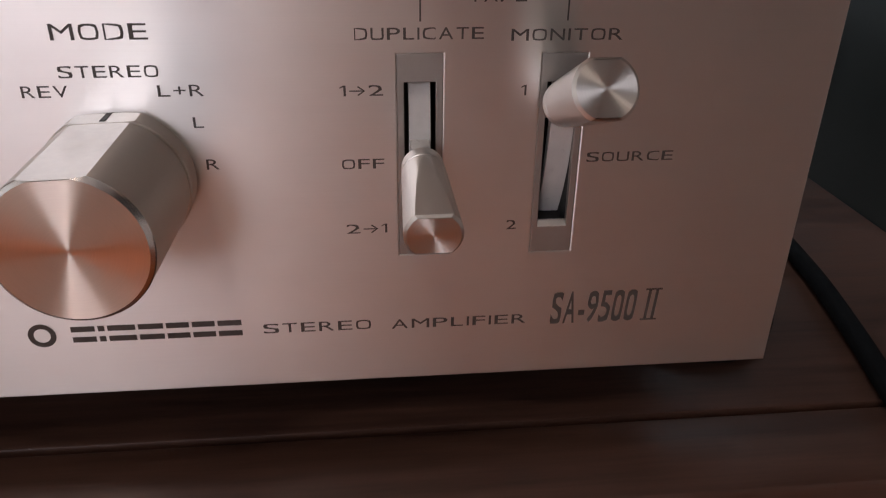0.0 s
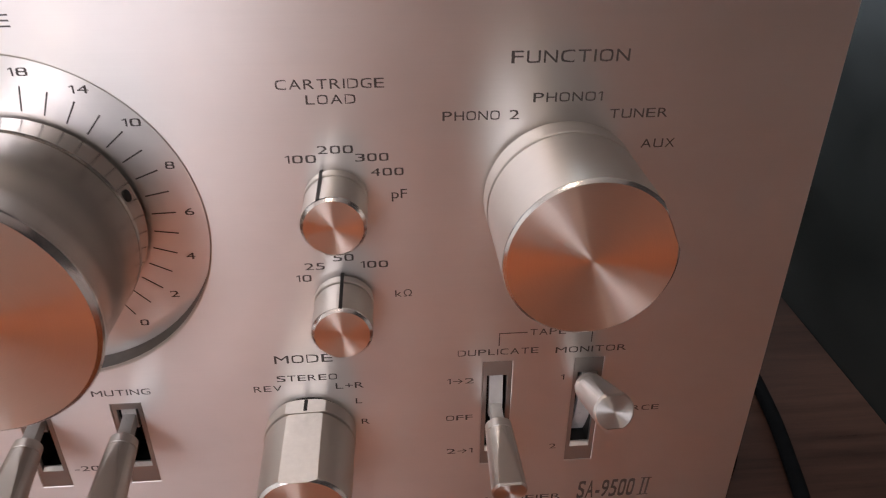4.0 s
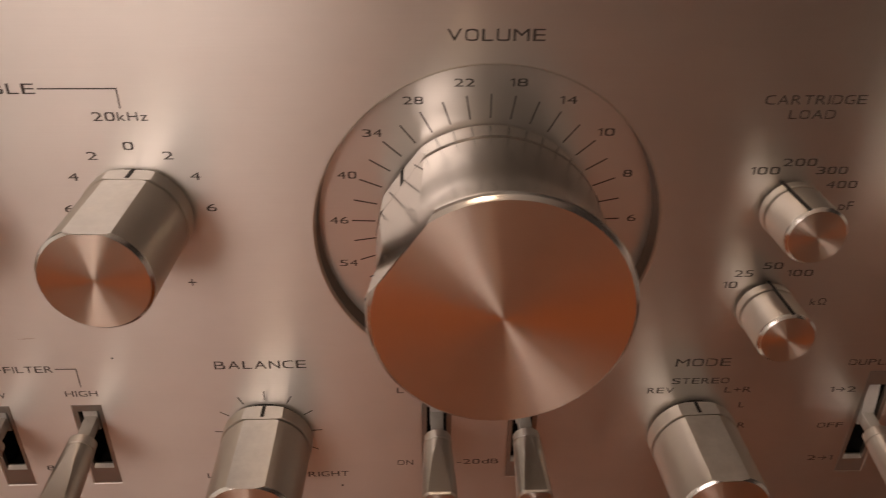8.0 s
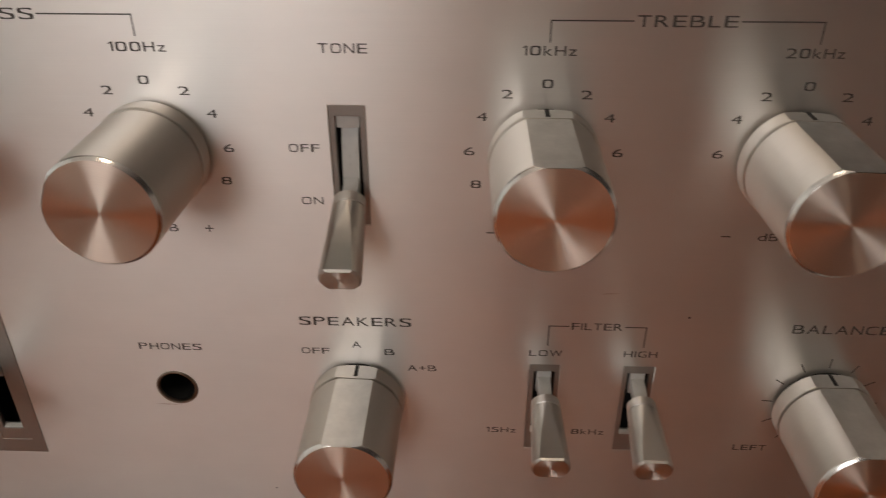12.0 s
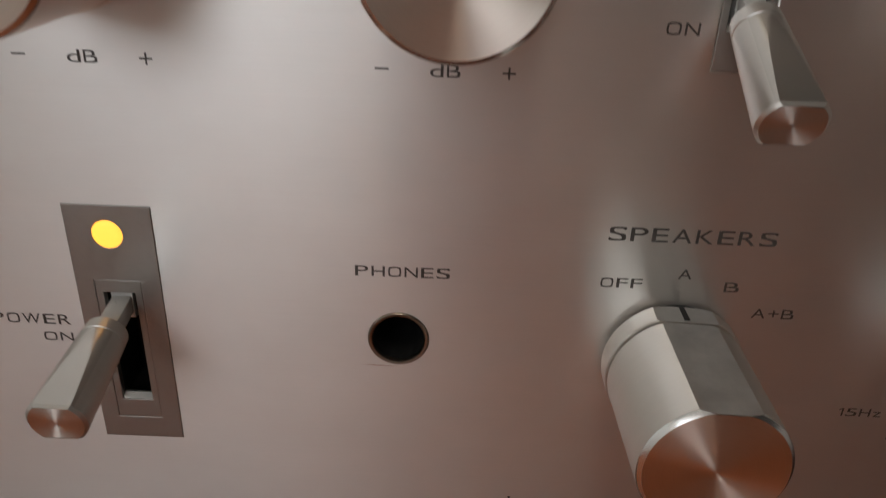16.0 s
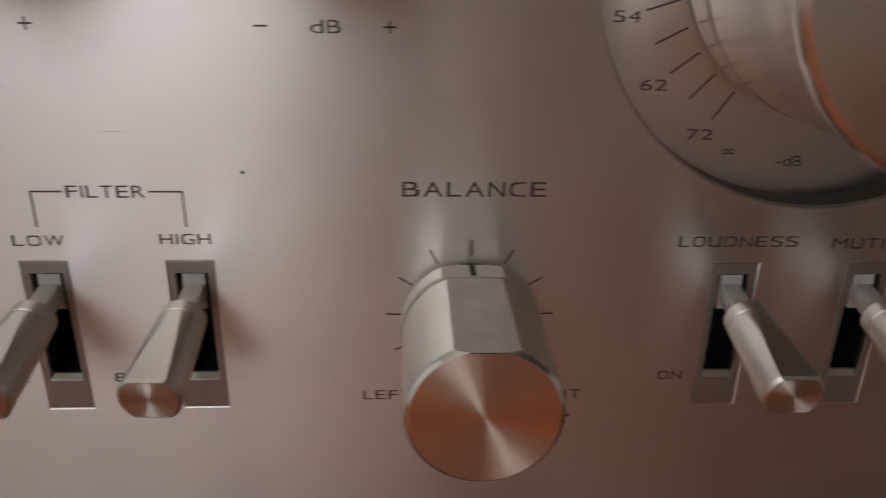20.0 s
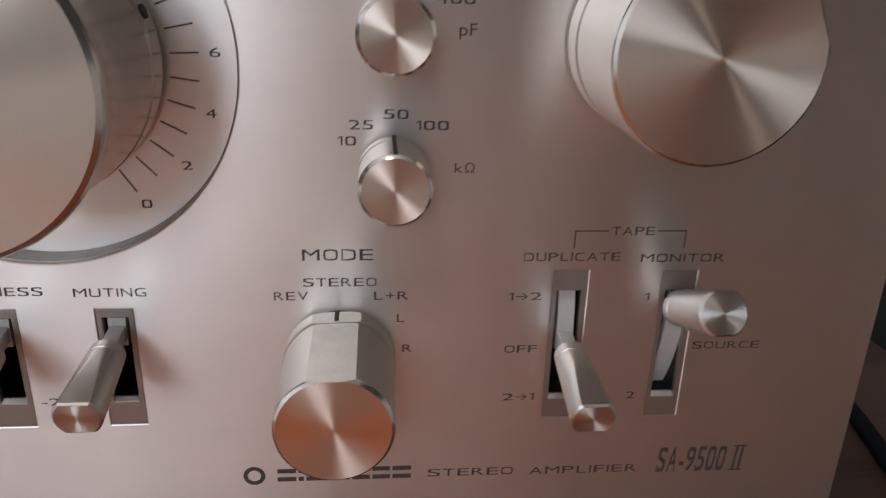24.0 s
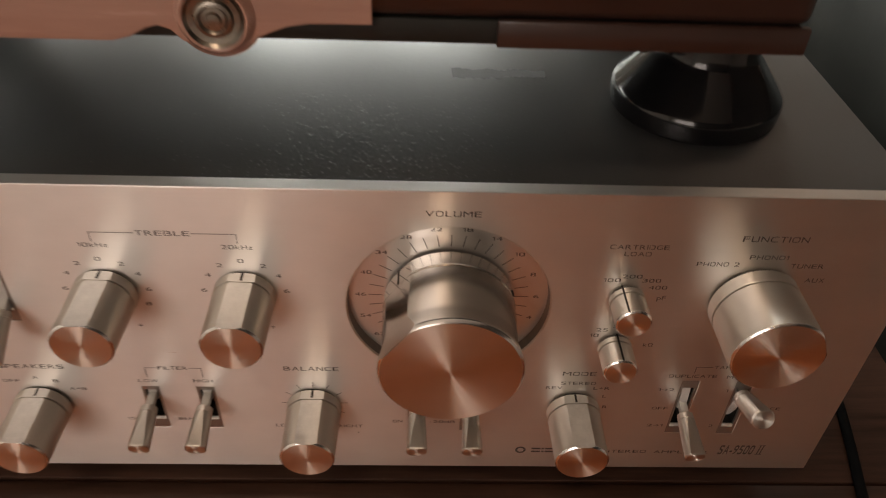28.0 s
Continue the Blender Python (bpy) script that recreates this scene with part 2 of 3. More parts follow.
def empty(name, m, label, category, group="", kind=""):
    ob = new(name)
    ob.empty_display_size = 0.02
    ob.matrix_world = m
    return tagged(ob, label, category, group, kind)


def box(x0, x1, y0, y1, z0, z1, bevel=0.0, bm=None, segs=2):
    bm = bm or bmesh.new()
    made = bmesh.ops.create_cube(bm, size=1.0, matrix=Matrix.LocRotScale(
        ((x0 + x1) / 2, (y0 + y1) / 2, (z0 + z1) / 2), None, (x1 - x0, y1 - y0, z1 - z0)))
    if bevel:
        edges = {e for v in made["verts"] for e in v.link_edges}
        bmesh.ops.bevel(bm, geom=list(edges), offset=bevel, segments=segs, affect="EDGES", profile=0.5)
    return bm


def lathe(profile, segs=64, cap_start=False, cap_end=False, bm=None, material=0):
    """Turned body round the y axis: (distance out of the panel, radius) in millimetres."""
    bm = bm or bmesh.new()
    rings = []
    for d, r in profile:
        rings.append([bm.verts.new((r * MM * math.sin(2 * math.pi * k / segs), -d * MM, r * MM * math.cos(2 * math.pi * k / segs)))
                      for k in range(segs)])
    for a, c in zip(rings, rings[1:]):
        for k in range(segs):
            f = bm.faces.new((a[k], a[(k + 1) % segs], c[(k + 1) % segs], c[k]))
            f.material_index = material
    for yes, ring in ((cap_start, rings[0]), (cap_end, rings[-1])):
        if yes:
            f = bm.faces.new(ring)
            f.material_index = material
    return bm


def flat_cut(bm, angle, near, far, depth0, depth1):
    """Mills one flat into a turned body: its distance from the axis is near at depth0 and far at depth1 (millimetres), at that angle from the top."""
    a = radians(angle)
    out = Vector((math.sin(a), 0, math.cos(a)))
    p0 = out * near * MM + Vector((0, -depth0 * MM, 0))
    p1 = out * far * MM + Vector((0, -depth1 * MM, 0))
    side = Vector((math.cos(a), 0, -math.sin(a)))
    normal = side.cross(p1 - p0).normalized()
    if normal.dot(out) < 0:
        normal = -normal
    cut = bmesh.ops.bisect_plane(bm, geom=bm.verts[:] + bm.edges[:] + bm.faces[:], plane_co=p0, plane_no=normal, clear_outer=True)
    edges = [e for e in cut["geom_cut"] if isinstance(e, bmesh.types.BMEdge)]
    if edges:
        bmesh.ops.contextual_create(bm, geom=edges)
    return bm


def from_curve(name, splines, extrude, bevel, material):
    """A flat plate in the x-z plane with holes: closed outlines in millimetres, thickness 2 * extrude round y = 0."""
    cu = bpy.data.curves.new(name, "CURVE")
    cu.dimensions, cu.fill_mode = "2D", "BOTH"
    cu.extrude, cu.bevel_depth, cu.bevel_resolution = extrude * MM, bevel * MM, 1
    for pts in splines:
        s = cu.splines.new("POLY")
        s.points.add(len(pts) - 1)
        for q, (x, z) in zip(s.points, pts):
            q.co = (x * MM, z * MM, 0, 1)
        s.use_cyclic_u = True
    tmp = bpy.data.objects.new(name, cu)
    me = bpy.data.meshes.new_from_object(tmp)
    bpy.data.objects.remove(tmp)
    weld = bmesh.new()
    weld.from_mesh(me)
    bmesh.ops.remove_doubles(weld, verts=weld.verts, dist=1e-6)
    weld.to_mesh(me)
    weld.free()
    me.transform(Matrix.Rotation(radians(90), 4, "X"))
    me.materials.clear()
    me.materials.append(material)
    me.polygons.foreach_set("use_smooth", [False] * len(me.polygons))
    return me


def rect(x0, x1, z0, z1):
    return [(x0, z0), (x1, z0), (x1, z1), (x0, z1)]


def circle(cx, cz, r, n=128):
    return [(cx + r * math.cos(2 * math.pi * k / n), cz + r * math.sin(2 * math.pi * k / n)) for k in range(n)]


TEXTS, GLYPHS = {}, {}
# relative widths of the broad letters; all others count as 1
BROAD = {"I": 0.16, "1": 0.42, "L": 0.84, "T": 0.95, "M": 1.2, "W": 1.4, "F": 0.88, "E": 0.94, "z": 0.75, "k": 0.8, "A": 1.12, "V": 1.1, " ": 0.55,
         "-": 0.6, "+": 0.85, "\u2192": 1.1, "\u221e": 1.3}
ONE_BOWL, TWO_BOWLS = set("OCDGQ0U"), set("S235689B")


def squared(u, v):
    """Pushes a round outline in the square from -1 to 1 towards a rounded square."""
    big = np.maximum(np.maximum(np.abs(u), np.abs(v)), 1e-6) / np.maximum(np.hypot(u, v), 1e-6)
    k = np.minimum(big ** -0.55, 1.0 / np.maximum(np.maximum(np.abs(u), np.abs(v)), 1e-6))
    return u * np.maximum(k, 1.0), v * np.maximum(k, 1.0)


def glyph(ch, weight, square):
    """Points (x, z in a unit cell whose height is that of a capital) and faces of one letter of the built-in font."""
    key = (ch, weight, square)
    if ch == "1":      # a stem with a short flag
        return (np.array([0.62, 1.0, 1.0, 0.62, 0.0, 0.62, 0.62, 0.0]), np.array([-0.5, -0.5, 0.5, 0.5, 0.22, 0.36, 0.5, 0.34]),
                [(0, 1, 2, 3), (4, 5, 6, 7)], (0.0, 1.0))
    if key not in GLYPHS:
        cu = bpy.data.curves.new("glyph", "FONT")
        cu.body, cu.size, cu.resolution_u, cu.offset, cu.extrude = ch, 1.0, 4, weight, 0.0
        tmp = bpy.data.objects.new("glyph", cu)
        me = bpy.data.meshes.new_from_object(tmp)
        bpy.data.objects.remove(tmp)
        co = np.empty(len(me.vertices) * 3)
        me.vertices.foreach_get("co", co)
        co = co.reshape(-1, 3)
        faces = [tuple(p.vertices) for p in me.polygons]
        bpy.data.meshes.remove(me)
        lo, hi = co.min(0), co.max(0)
        u = (co[:, 0] - lo[0]) / max(1e-6, hi[0] - lo[0]) * 2 - 1
        v = (co[:, 1] - lo[1]) / max(1e-6, hi[1] - lo[1]) * 2 - 1
        if square and ch in ONE_BOWL:
            u, v = squared(u, v)
        elif square and ch in TWO_BOWLS:
            half = np.where(v >= 0, 1.0, -1.0)
            a, c = squared(u, v * 2 - half)
            u, v = a, (c + half) / 2
        GLYPHS[key] = (u / 2 + 0.5, v / 2, faces, (lo[1], hi[1]))
    return GLYPHS[key]


def lettering(body, x0, x1, zc, cap, parent, weight=0.0, y=-0.05, lean=0.0, square=True, name="lettering"):
    """Printed words between x0 and x1, with capitals of the given height round zc, all in millimetres."""
    key = (body, round(x1 - x0, 2), cap, weight, lean)
    if key not in TEXTS:
        top = glyph("H", weight, square)[3]
        gap = 0.24
        widths = [BROAD.get(ch, 1.0) for ch in body]
        total = sum(widths) + gap * (len(body) - 1)
        if len(body) == 1:
            total = widths[0]
        unit = (x1 - x0) / total
        at, verts, faces = -(x1 - x0) / 2, [], []
        for ch, w in zip(body, widths):
            if ch != " ":
                u, v, fs, (lo, hi) = glyph(ch, weight, square)
                tall = cap * (hi - lo) / (top[1] - top[0])
                mid = cap * ((lo + hi) - (top[0] + top[1])) / 2 / (top[1] - top[0])
                if ch in "0123456789" or ch in ONE_BOWL or ch in TWO_BOWLS:
                    tall, mid = cap, 0.0
                n = len(verts)
                verts += [((at + a * w * unit + lean * c * tall) * MM, 0.0, (c * tall + mid) * MM) for a, c in zip(u, v)]
                faces += [tuple(n + k for k in f) for f in fs]
            at += (w + gap) * unit
        me = bpy.data.meshes.new("lettering")
        me.from_pydata(verts, [], faces)
        me.materials.append(M_INK)
        TEXTS[key] = me
    ob = part(name, TEXTS[key], None, parent)
    ob.matrix_basis = Matrix.Translation(((x0 + x1) / 2 * MM, y * MM, zc * MM))
    return ob


def printed_line(pts, width, parent, y=-0.05):
    """A printed line through points (millimetres) as thin strips."""
    bm = bmesh.new()
    for (xa, za), (xb, zb) in zip(pts, pts[1:]):
        d = Vector((xb - xa, 0, zb - za)).normalized()
        s = Vector((-d.z, 0, d.x)) * width / 2
        e = d * width / 2
        a, c = Vector((xa, y, za)) - e, Vector((xb, y, zb)) + e
        bm.faces.new([bm.verts.new(v * MM) for v in (a - s, c - s, c + s, a + s)])
    return part("printed_line", bm, M_INK, parent)


# ---------------------------------------------------------------- room
def slab(name, x0, x1, y0, y1, z0, z1, material, label):
    ob = part(name, box(x0, x1, y0, y1, z0, z1), material)
    return tagged(ob, label, name.split("_")[0], kind="structure")


T = 0.12
slab("floor", RX0 - T, RX1 + T, RY0 - T, RY1 + T, RZ0 - T, RZ0, M_FLOOR, "orange-brown wooden floor of the room")
slab("ceiling", RX0 - T, RX1 + T, RY0 - T, RY1 + T, RZ1, RZ1 + T, M_CEIL, "plain grey painted ceiling")


def wall_with_windows(name, y0, y1, x0, x1, openings, wz0, wz1, label):
    bm = bmesh.new()
    at = x0
    for wx0, wx1 in openings:
        box(at, wx0, y0, y1, RZ0, RZ1, bm=bm)
        box(wx0, wx1, y0, y1, RZ0, wz0, bm=bm)
        box(wx0, wx1, y0, y1, wz1, RZ1, bm=bm)
        at = wx1
    if x1 > at:
        box(at, x1, y0, y1, RZ0, RZ1, bm=bm)
    return tagged(part(name, bm, M_WALL), label, "wall", kind="structure")


def window(name, y, wx0, wx1, wz0, wz1):
    win = empty(name, pose((wx0 + wx1) / 2, y, (wz0 + wz1) / 2), "white framed two-pane window in the wall", "window", kind="structure")
    w2, h2 = (wx1 - wx0) / 2, (wz1 - wz0) / 2
    fr = bmesh.new()
    for x0, x1, z0, z1 in ((-w2, -w2 + 0.06, -h2, h2), (w2 - 0.06, w2, -h2, h2), (-w2 + 0.06, w2 - 0.06, -h2, -h2 + 0.06),
                           (-w2 + 0.06, w2 - 0.06, h2 - 0.06, h2), (-0.035, 0.035, -h2 + 0.06, h2 - 0.06)):
        box(x0, x1, -0.03, 0.03, z0, z1, 0.004, fr)
    part("window_frame", fr, M_FRAME, win)
    for x0, x1 in ((-w2 + 0.06, -0.035), (0.035, w2 - 0.06)):
        pane = part("pane", box(x0, x1, -0.003, 0.003, -h2 + 0.06, h2 - 0.06), M_GLASS, win)
        pane.visible_shadow = False
    return win


wall_with_windows("wall_back", RY1, RY1 + T, RX0 - T, RX1 + T, ((UX0, UX1), (VX0, VX1)), VZ0, VZ1, "white painted wall with two windows behind the rack")
window("window_2", RY1 + 0.07, VX0, VX1, VZ0, VZ1)
# unseen window: a far-left bright patch hints at it, sized to refill light
window("fill_window", RY1 + 0.07, UX0, UX1, VZ0, VZ1)
# unseen side wall in two tones, split to shape the metal's reflections
slab("wall_right", RX1, RX1 + T, RY0, RY1, 0.2, RZ1, M_TAUPE, "unseen side wall, dark tone to deepen reflections")
slab("wall_right_lower", RX1, RX1 + T, RY0, RY1, RZ0, 0.2, M_DADO, "unseen lower side wall, lighter tone to lift reflections")
slab("wall_left", RX0 - T, RX0, RY0, RY1, RZ0, RZ1, M_WALL, "plain white painted side wall")
wall_with_windows("wall_front", RY0 - T, RY0, RX0 - T, WX1, ((WX0, WX1),), WZ0, WZ1, "white painted wall with a window opening")
# unseen wall, dark above and pale below to balance the faceplate's reflections
slab("wall_front_brown", WX1, RX1 + T, RY0 - T, RY0, -0.1, RZ1, M_TAUPE, "unseen wall, dark tone to deepen reflections")
slab("wall_front_lower", WX1, RX1 + T, RY0 - T, RY0, RZ0, -0.1, M_BEIGE, "unseen lower wall, pale tone to lift reflections")
window("window_1", RY0 - 0.07, WX0, WX1, WZ0, WZ1)
fixture = empty("ceiling_lamp", pose(LX, LY, RZ1), "round white glowing ceiling lamp", "lamp")
for nm, prof, mt in (("lamp_base", [(0.0, 150.0), (30.0, 150.0), (34.0, 146.0)], M_FRAME), ("lamp_rim", [(34.0, 146.0), (62.0, 140.0), (66.0, 134.0)], M_FRAME)):
    rim = lathe(prof, 48, cap_start=True, cap_end=True)
    rim.transform(Matrix.Rotation(radians(90), 4, "X"))
    part(nm, rim, mt, fixture)
shade = lathe([(66.5, 132.0), (74.0, 120.0), (79.0, 70.0), (80.0, 1.0)], 48, cap_end=True)
shade.transform(Matrix.Rotation(radians(90), 4, "X"))
part("lamp_shade", shade, M_SHADE, fixture, "glowing frosted shade")
ground = part("ground", box(-40, 40, -60, 40, -3.2, -3.0), plain("outdoor_ground", (0.12, 0.13, 0.08), 0.9, 0, 0.3, 0.6))
tagged(ground, "plain green and grey ground outside", "ground", kind="structure")

# ---------------------------------------------------------------- rack
SHELF = -12.0      # shelf top, millimetres
rack = empty("audio_rack", pose(0, 0, SHELF * MM), "dark-stained wooden rack holding the amplifier", "rack")
part("shelf_board", box(-0.283, 0.283, 0.0012, 0.50, -0.022, 0.0, 0.0008), M_SHELF, rack)
part("front_strip", box(-0.302, 0.302, -0.0185, 0.0, -0.030, 0.0, 0.0012), M_SHELF, rack, "brown wooden front edge strip")
for s in (-1, 1):
    part("side_board", box(min(s * 0.2835, s * 0.302), max(s * 0.2835, s * 0.302), 0.012, 0.50, -0.78, 0.172, 0.001), M_SIDE, rack, "black side board")
part("back_rail", box(-0.283, 0.283, 0.48, 0.50, -0.12, -0.022, 0.001), M_SIDE, rack)
part("lower_front", box(-0.283, 0.283, 0.012, 0.03, -0.78, -0.03, 0.001), M_SHELF, rack)


def tube(points, r):
    cu = bpy.data.curves.new("cable", "CURVE")
    cu.dimensions, cu.bevel_depth, cu.bevel_resolution, cu.use_fill_caps = "3D", r, 4, True
    s = cu.splines.new("BEZIER")
    s.bezier_points.add(len(points) - 1)
    for p, co in zip(s.bezier_points, points):
        p.co, p.handle_left_type, p.handle_right_type = co, "AUTO", "AUTO"
    tmp = bpy.data.objects.new("cable", cu)
    me = bpy.data.meshes.new_from_object(tmp)
    bpy.data.objects.remove(tmp)
    me.materials.clear()
    me.materials.append(M_CABLE)
    me.polygons.foreach_set("use_smooth", [True] * len(me.polygons))
    return me


zc = SHELF * MM
tagged(part("power_cable", tube([(0.228, 0.36, zc + 0.0023), (0.243, 0.2, zc + 0.0023), (0.250, 0.09, zc + 0.0023), (0.2475, 0.05, zc + 0.0023),
                                 (0.2425, 0.022, zc + 0.0023), (0.2365, -0.004, zc + 0.0023), (0.2345, -0.0135, zc + 0.0023), (0.235, -0.0225, zc - 0.003),
                                 (0.236, -0.024, zc - 0.03), (0.236, -0.03, zc - 0.3), (0.236, -0.03, zc - 0.76)], 0.0022), None),
       "black rubber power cable lying on the shelf", "cable")
tagged(part("signal_cable", tube([(0.222, 0.34, zc + 0.0022), (0.231, 0.2, zc + 0.0022), (0.2325, 0.08, zc + 0.0022), (0.2305, 0.045, zc + 0.0022),
                                  (0.224, 0.025, zc + 0.0022), (0.212, 0.016, zc + 0.0022), (0.19, 0.03, zc + 0.0022), (0.17, 0.09, zc + 0.0022)], 0.0022), None),
       "thin black signal cable running under the amplifier", "cable")

# ---------------------------------------------------------------- amplifier
amp = empty("amplifier", pose(0, 0, 0), "silver stereo amplifier with brushed aluminium faceplate and knobs", "amplifier")
PW, PH, PT = 210.0, 136.8, 5.2
VX, VZ, VR = 59.0, 89.8, 34.2
SWITCHES = [  # plate x0, x1, z0, z1; slot z0, z1; lever: y and z of root, y and z of tip, tip x shift
    (-90.1, -83.2, 80.7, 104.8, 85.6, 102.7, -3.0, 87.2, -18.5, 79.8, 0.0),
    (-51.4, -44.7, 23.9, 48.2, 28.8, 46.2, -5.6, 41.9, -21.2, 39.4, 0.0),
    (-31.6, -24.8, 23.9, 48.2, 28.8, 46.2, -5.6, 41.9, -21.2, 39.4, -0.2),
    (45.6, 52.6, 23.4, 47.6, 28.3, 45.7, -5.6, 41.4, -21.2, 38.9, 0.0),
    (65.4, 72.3, 23.4, 47.6, 28.3, 45.7, -5.6, 41.4, -21.2, 38.9, 0.0),
    (146.2, 153.1, 22.9, 54.2, 27.0, 50.1, -4.6, 39.2, -21.0, 36.4, 0.2),
    (166.6, 173.5, 22.6, 54.1, 27.0, 49.9, -2.4, 47.4, -17.0, 53.4, 0.9),
]
POWER = (-174.8, -162.4, 19.0, 59.4)
JX, JZ = -128.2, 39.5
holes = [circle(VX, VZ, VR, 160), circle(JX, JZ, 4.6, 48), rect(POWER[0], POWER[1], POWER[2], POWER[3])]
holes += [rect(s[0], s[1], s[2], s[3]) for s in SWITCHES]
me = from_curve("faceplate", [rect(-PW, PW, 0, PH)] + holes, PT / 2 - 0.25, 0.25, M_PANEL)
me.transform(Matrix.Translation((0, PT / 2 * MM, 0)))
face = part("faceplate", me, None, amp, "brushed aluminium faceplate with printed lettering")

# volume dial: recessed floor
dial = part("volume_dial", lathe([(0.0, VR + 1.5), (0.0, 1.0)], 128), M_DISH, amp, "recessed aluminium dial with a decibel scale",
            pose(VX * MM, (PT - 0.15) * MM, VZ * MM))
FL = PT - 0.15      # the rim is given from the dial floor outwards
part("dial_rim", lathe([(FL + 0.03, VR + 0.1), (FL + 0.02, VR - 0.05), (FL - 0.15, VR - 0.25), (FL - 0.5, VR - 0.4), (FL - 0.8, VR - 0.42)], 160), M_BODY, dial, "bevelled rim")
# shade inside the recess is put into the wall's darker colour
part("dial_wall", lathe([(FL - 0.75, VR - 0.41), (0.1, VR - 0.6)], 160), plain("shaded_dial_wall", (0.20, 0.185, 0.17), 0.42, 0.8, 0.15, 500), dial, "wall of the recess, darkened for its shade")
DIAL = {15: "0", 13: "2", 11: "4", 9: "6", 7: "8", 5: "10", 3: "14", 1: "18", -1: "22", -3: "28", -5: "34", -7: "40", -9: "46",
        -11: "54", -13: "62", -15: "72", -16: "∞"}
STEP = 9.8      # degrees between two strokes of the scale
for k in range(-15, 16):
    s, c = math.sin(radians(k * STEP)), math.cos(radians(k * STEP))
    printed_line([(22.5 * s, 22.5 * c), (26.9 * s, 26.9 * c)], 0.28, dial)
for k, word in DIAL.items():
    s, c = math.sin(radians(k * STEP)), math.cos(radians(k * STEP))
    w = 1.75 * sum(0.75 if ch == "1" else 1.0 for ch in word) + 0.2 * (len(word) - 1)
    lettering(word, 29.6 * s - w / 2, 29.6 * s + w / 2, 29.6 * c, 1.5, dial)
lettering("-dB", -2.6 - 1.9, -2.6 + 1.9, -28.6, 1.5, dial)


# knobs
def satin(bm, angle, near, far, depth, index):
    """Gives the milled flat of a turned body its own finish."""
    a = radians(angle)
    out = Vector((math.sin(a), 0, math.cos(a)))
    for f in bm.faces:
        if all(abs(v.co.dot(out) - (near + (far - near) * -v.co.y / MM / depth) * MM) < 4e-6 for v in f.verts):
            f.material_index = index


def knob(name, x, z, r, depth, angle, label, collar=5.0, flat=0.9, mark="notch", taper=0.0):
    """A turned knob with a collar, one milled flat that points at the scale, and a spun end face."""
    gap = 0.8
    b = r + taper      # radius at the foot
    bm = lathe([(gap, b - 0.9), (gap + 0.1, b - 0.5), (gap + 0.6, b + 0.12), (collar - 0.3, b + 0.12), (collar - 0.1, b - 0.02), (collar - 0.04, b - 1.3)], 72, cap_start=True)
    if flat:
        flat_cut(bm, angle, b - flat, r - flat, 0, depth)
        satin(bm, angle, b - flat, r - flat, depth, 1)
    m = pose(x * MM, 0, z * MM)
    c = b - taper * collar / depth
    body = lathe([(collar + 0.18, c - 1.3), (collar + 0.22, c - 0.3), (collar + 0.5, c - 0.03), (depth - 0.65, r), (depth - 0.45, r - 0.12), (depth - 0.08, r - 0.52),
                  (depth - 0.02, r - 0.6)], 72, cap_start=True)
    for f in body.faces:
        if all(v.co.y < -(depth - 0.7) * MM for v in f.verts):
            f.material_index = 1
    if flat:
        flat_cut(body, angle, b - flat, r - flat, 0, depth)
        satin(body, angle, b - flat, r - flat, depth, 2)
    ob = part(name, body, [M_BODY, M_EDGE, M_SATIN], amp, label, m, sharp=11)
    part("collar", bm, [M_BODY, M_SATIN], ob, sharp=11)
    # added black ring: stands for the dark gap and halo at the foot
    part("gap_shade_ring", lathe([(0.0, b - 0.95), (gap + 0.02, b - 0.95)], 48), M_BLACK, ob, "black ring added for the shaded gap under the knob")
    part("spindle", lathe([(collar - 0.2, b - 1.6), (collar + 0.4, b - 1.6)], 48), M_GROOVE, ob)
    fc = lathe([(depth - 0.03, r - 0.58), (depth - 0.05, 0.15)], 96, cap_end=True)
    if flat:
        flat_cut(fc, angle, r - flat - 0.12, r - flat - 0.12, 0, depth)
    part("end_face", fc, M_SPUN, ob, "spun metal end face")
    turn = Matrix.Rotation(radians(angle), 4, "Y")
    if mark == "notch":
        nb = box(-0.4 * MM, 0.4 * MM, -(collar - 0.7) * MM, -(gap + 0.1) * MM, -0.3 * MM, 0.0)
        nb.transform(turn @ Matrix.Translation((0, 0, (b - flat + 0.02) * MM)))
        part("pointer_notch", nb, M_GROOVE, ob)
    elif mark == "line":
        nb = box(-0.33 * MM, 0.33 * MM, -(depth - 0.5) * MM, -0.3 * MM, -0.3 * MM, 0.0)
        nb.transform(turn @ Matrix.Translation((0, 0, (r + 0.14) * MM)))
        part("pointer_line", nb, M_GROOVE, ob)
    return ob


KR, KD = 9.55, 25.0
for x, z, ang, word in ((-167.3, 95.5, 48, "bass"), (-121.9, 95.5, -68, "bass"), (-51.6, 95.5, 0, "treble"), (-7.3, 95.5, 2, "treble")):
    knob("tone_knob", x, z, KR, KD, ang, "silver %s knob with a flat and spun face" % word, flat=0.8, taper=0.35)
knob("speaker_knob", -88.1, 38.3, KR, 24.4, 2, "silver speaker selector knob with a flat", flat=0.8, taper=0.35)
knob("balance_knob", 10.9, 38.6, KR, 24.4, 0, "silver balance knob with a flat", flat=0.8, taper=0.35)
knob("mode_knob", 107.9, 37.6, KR, 24.2, -2, "silver mode selector knob with a flat", flat=0.8, taper=0.35)
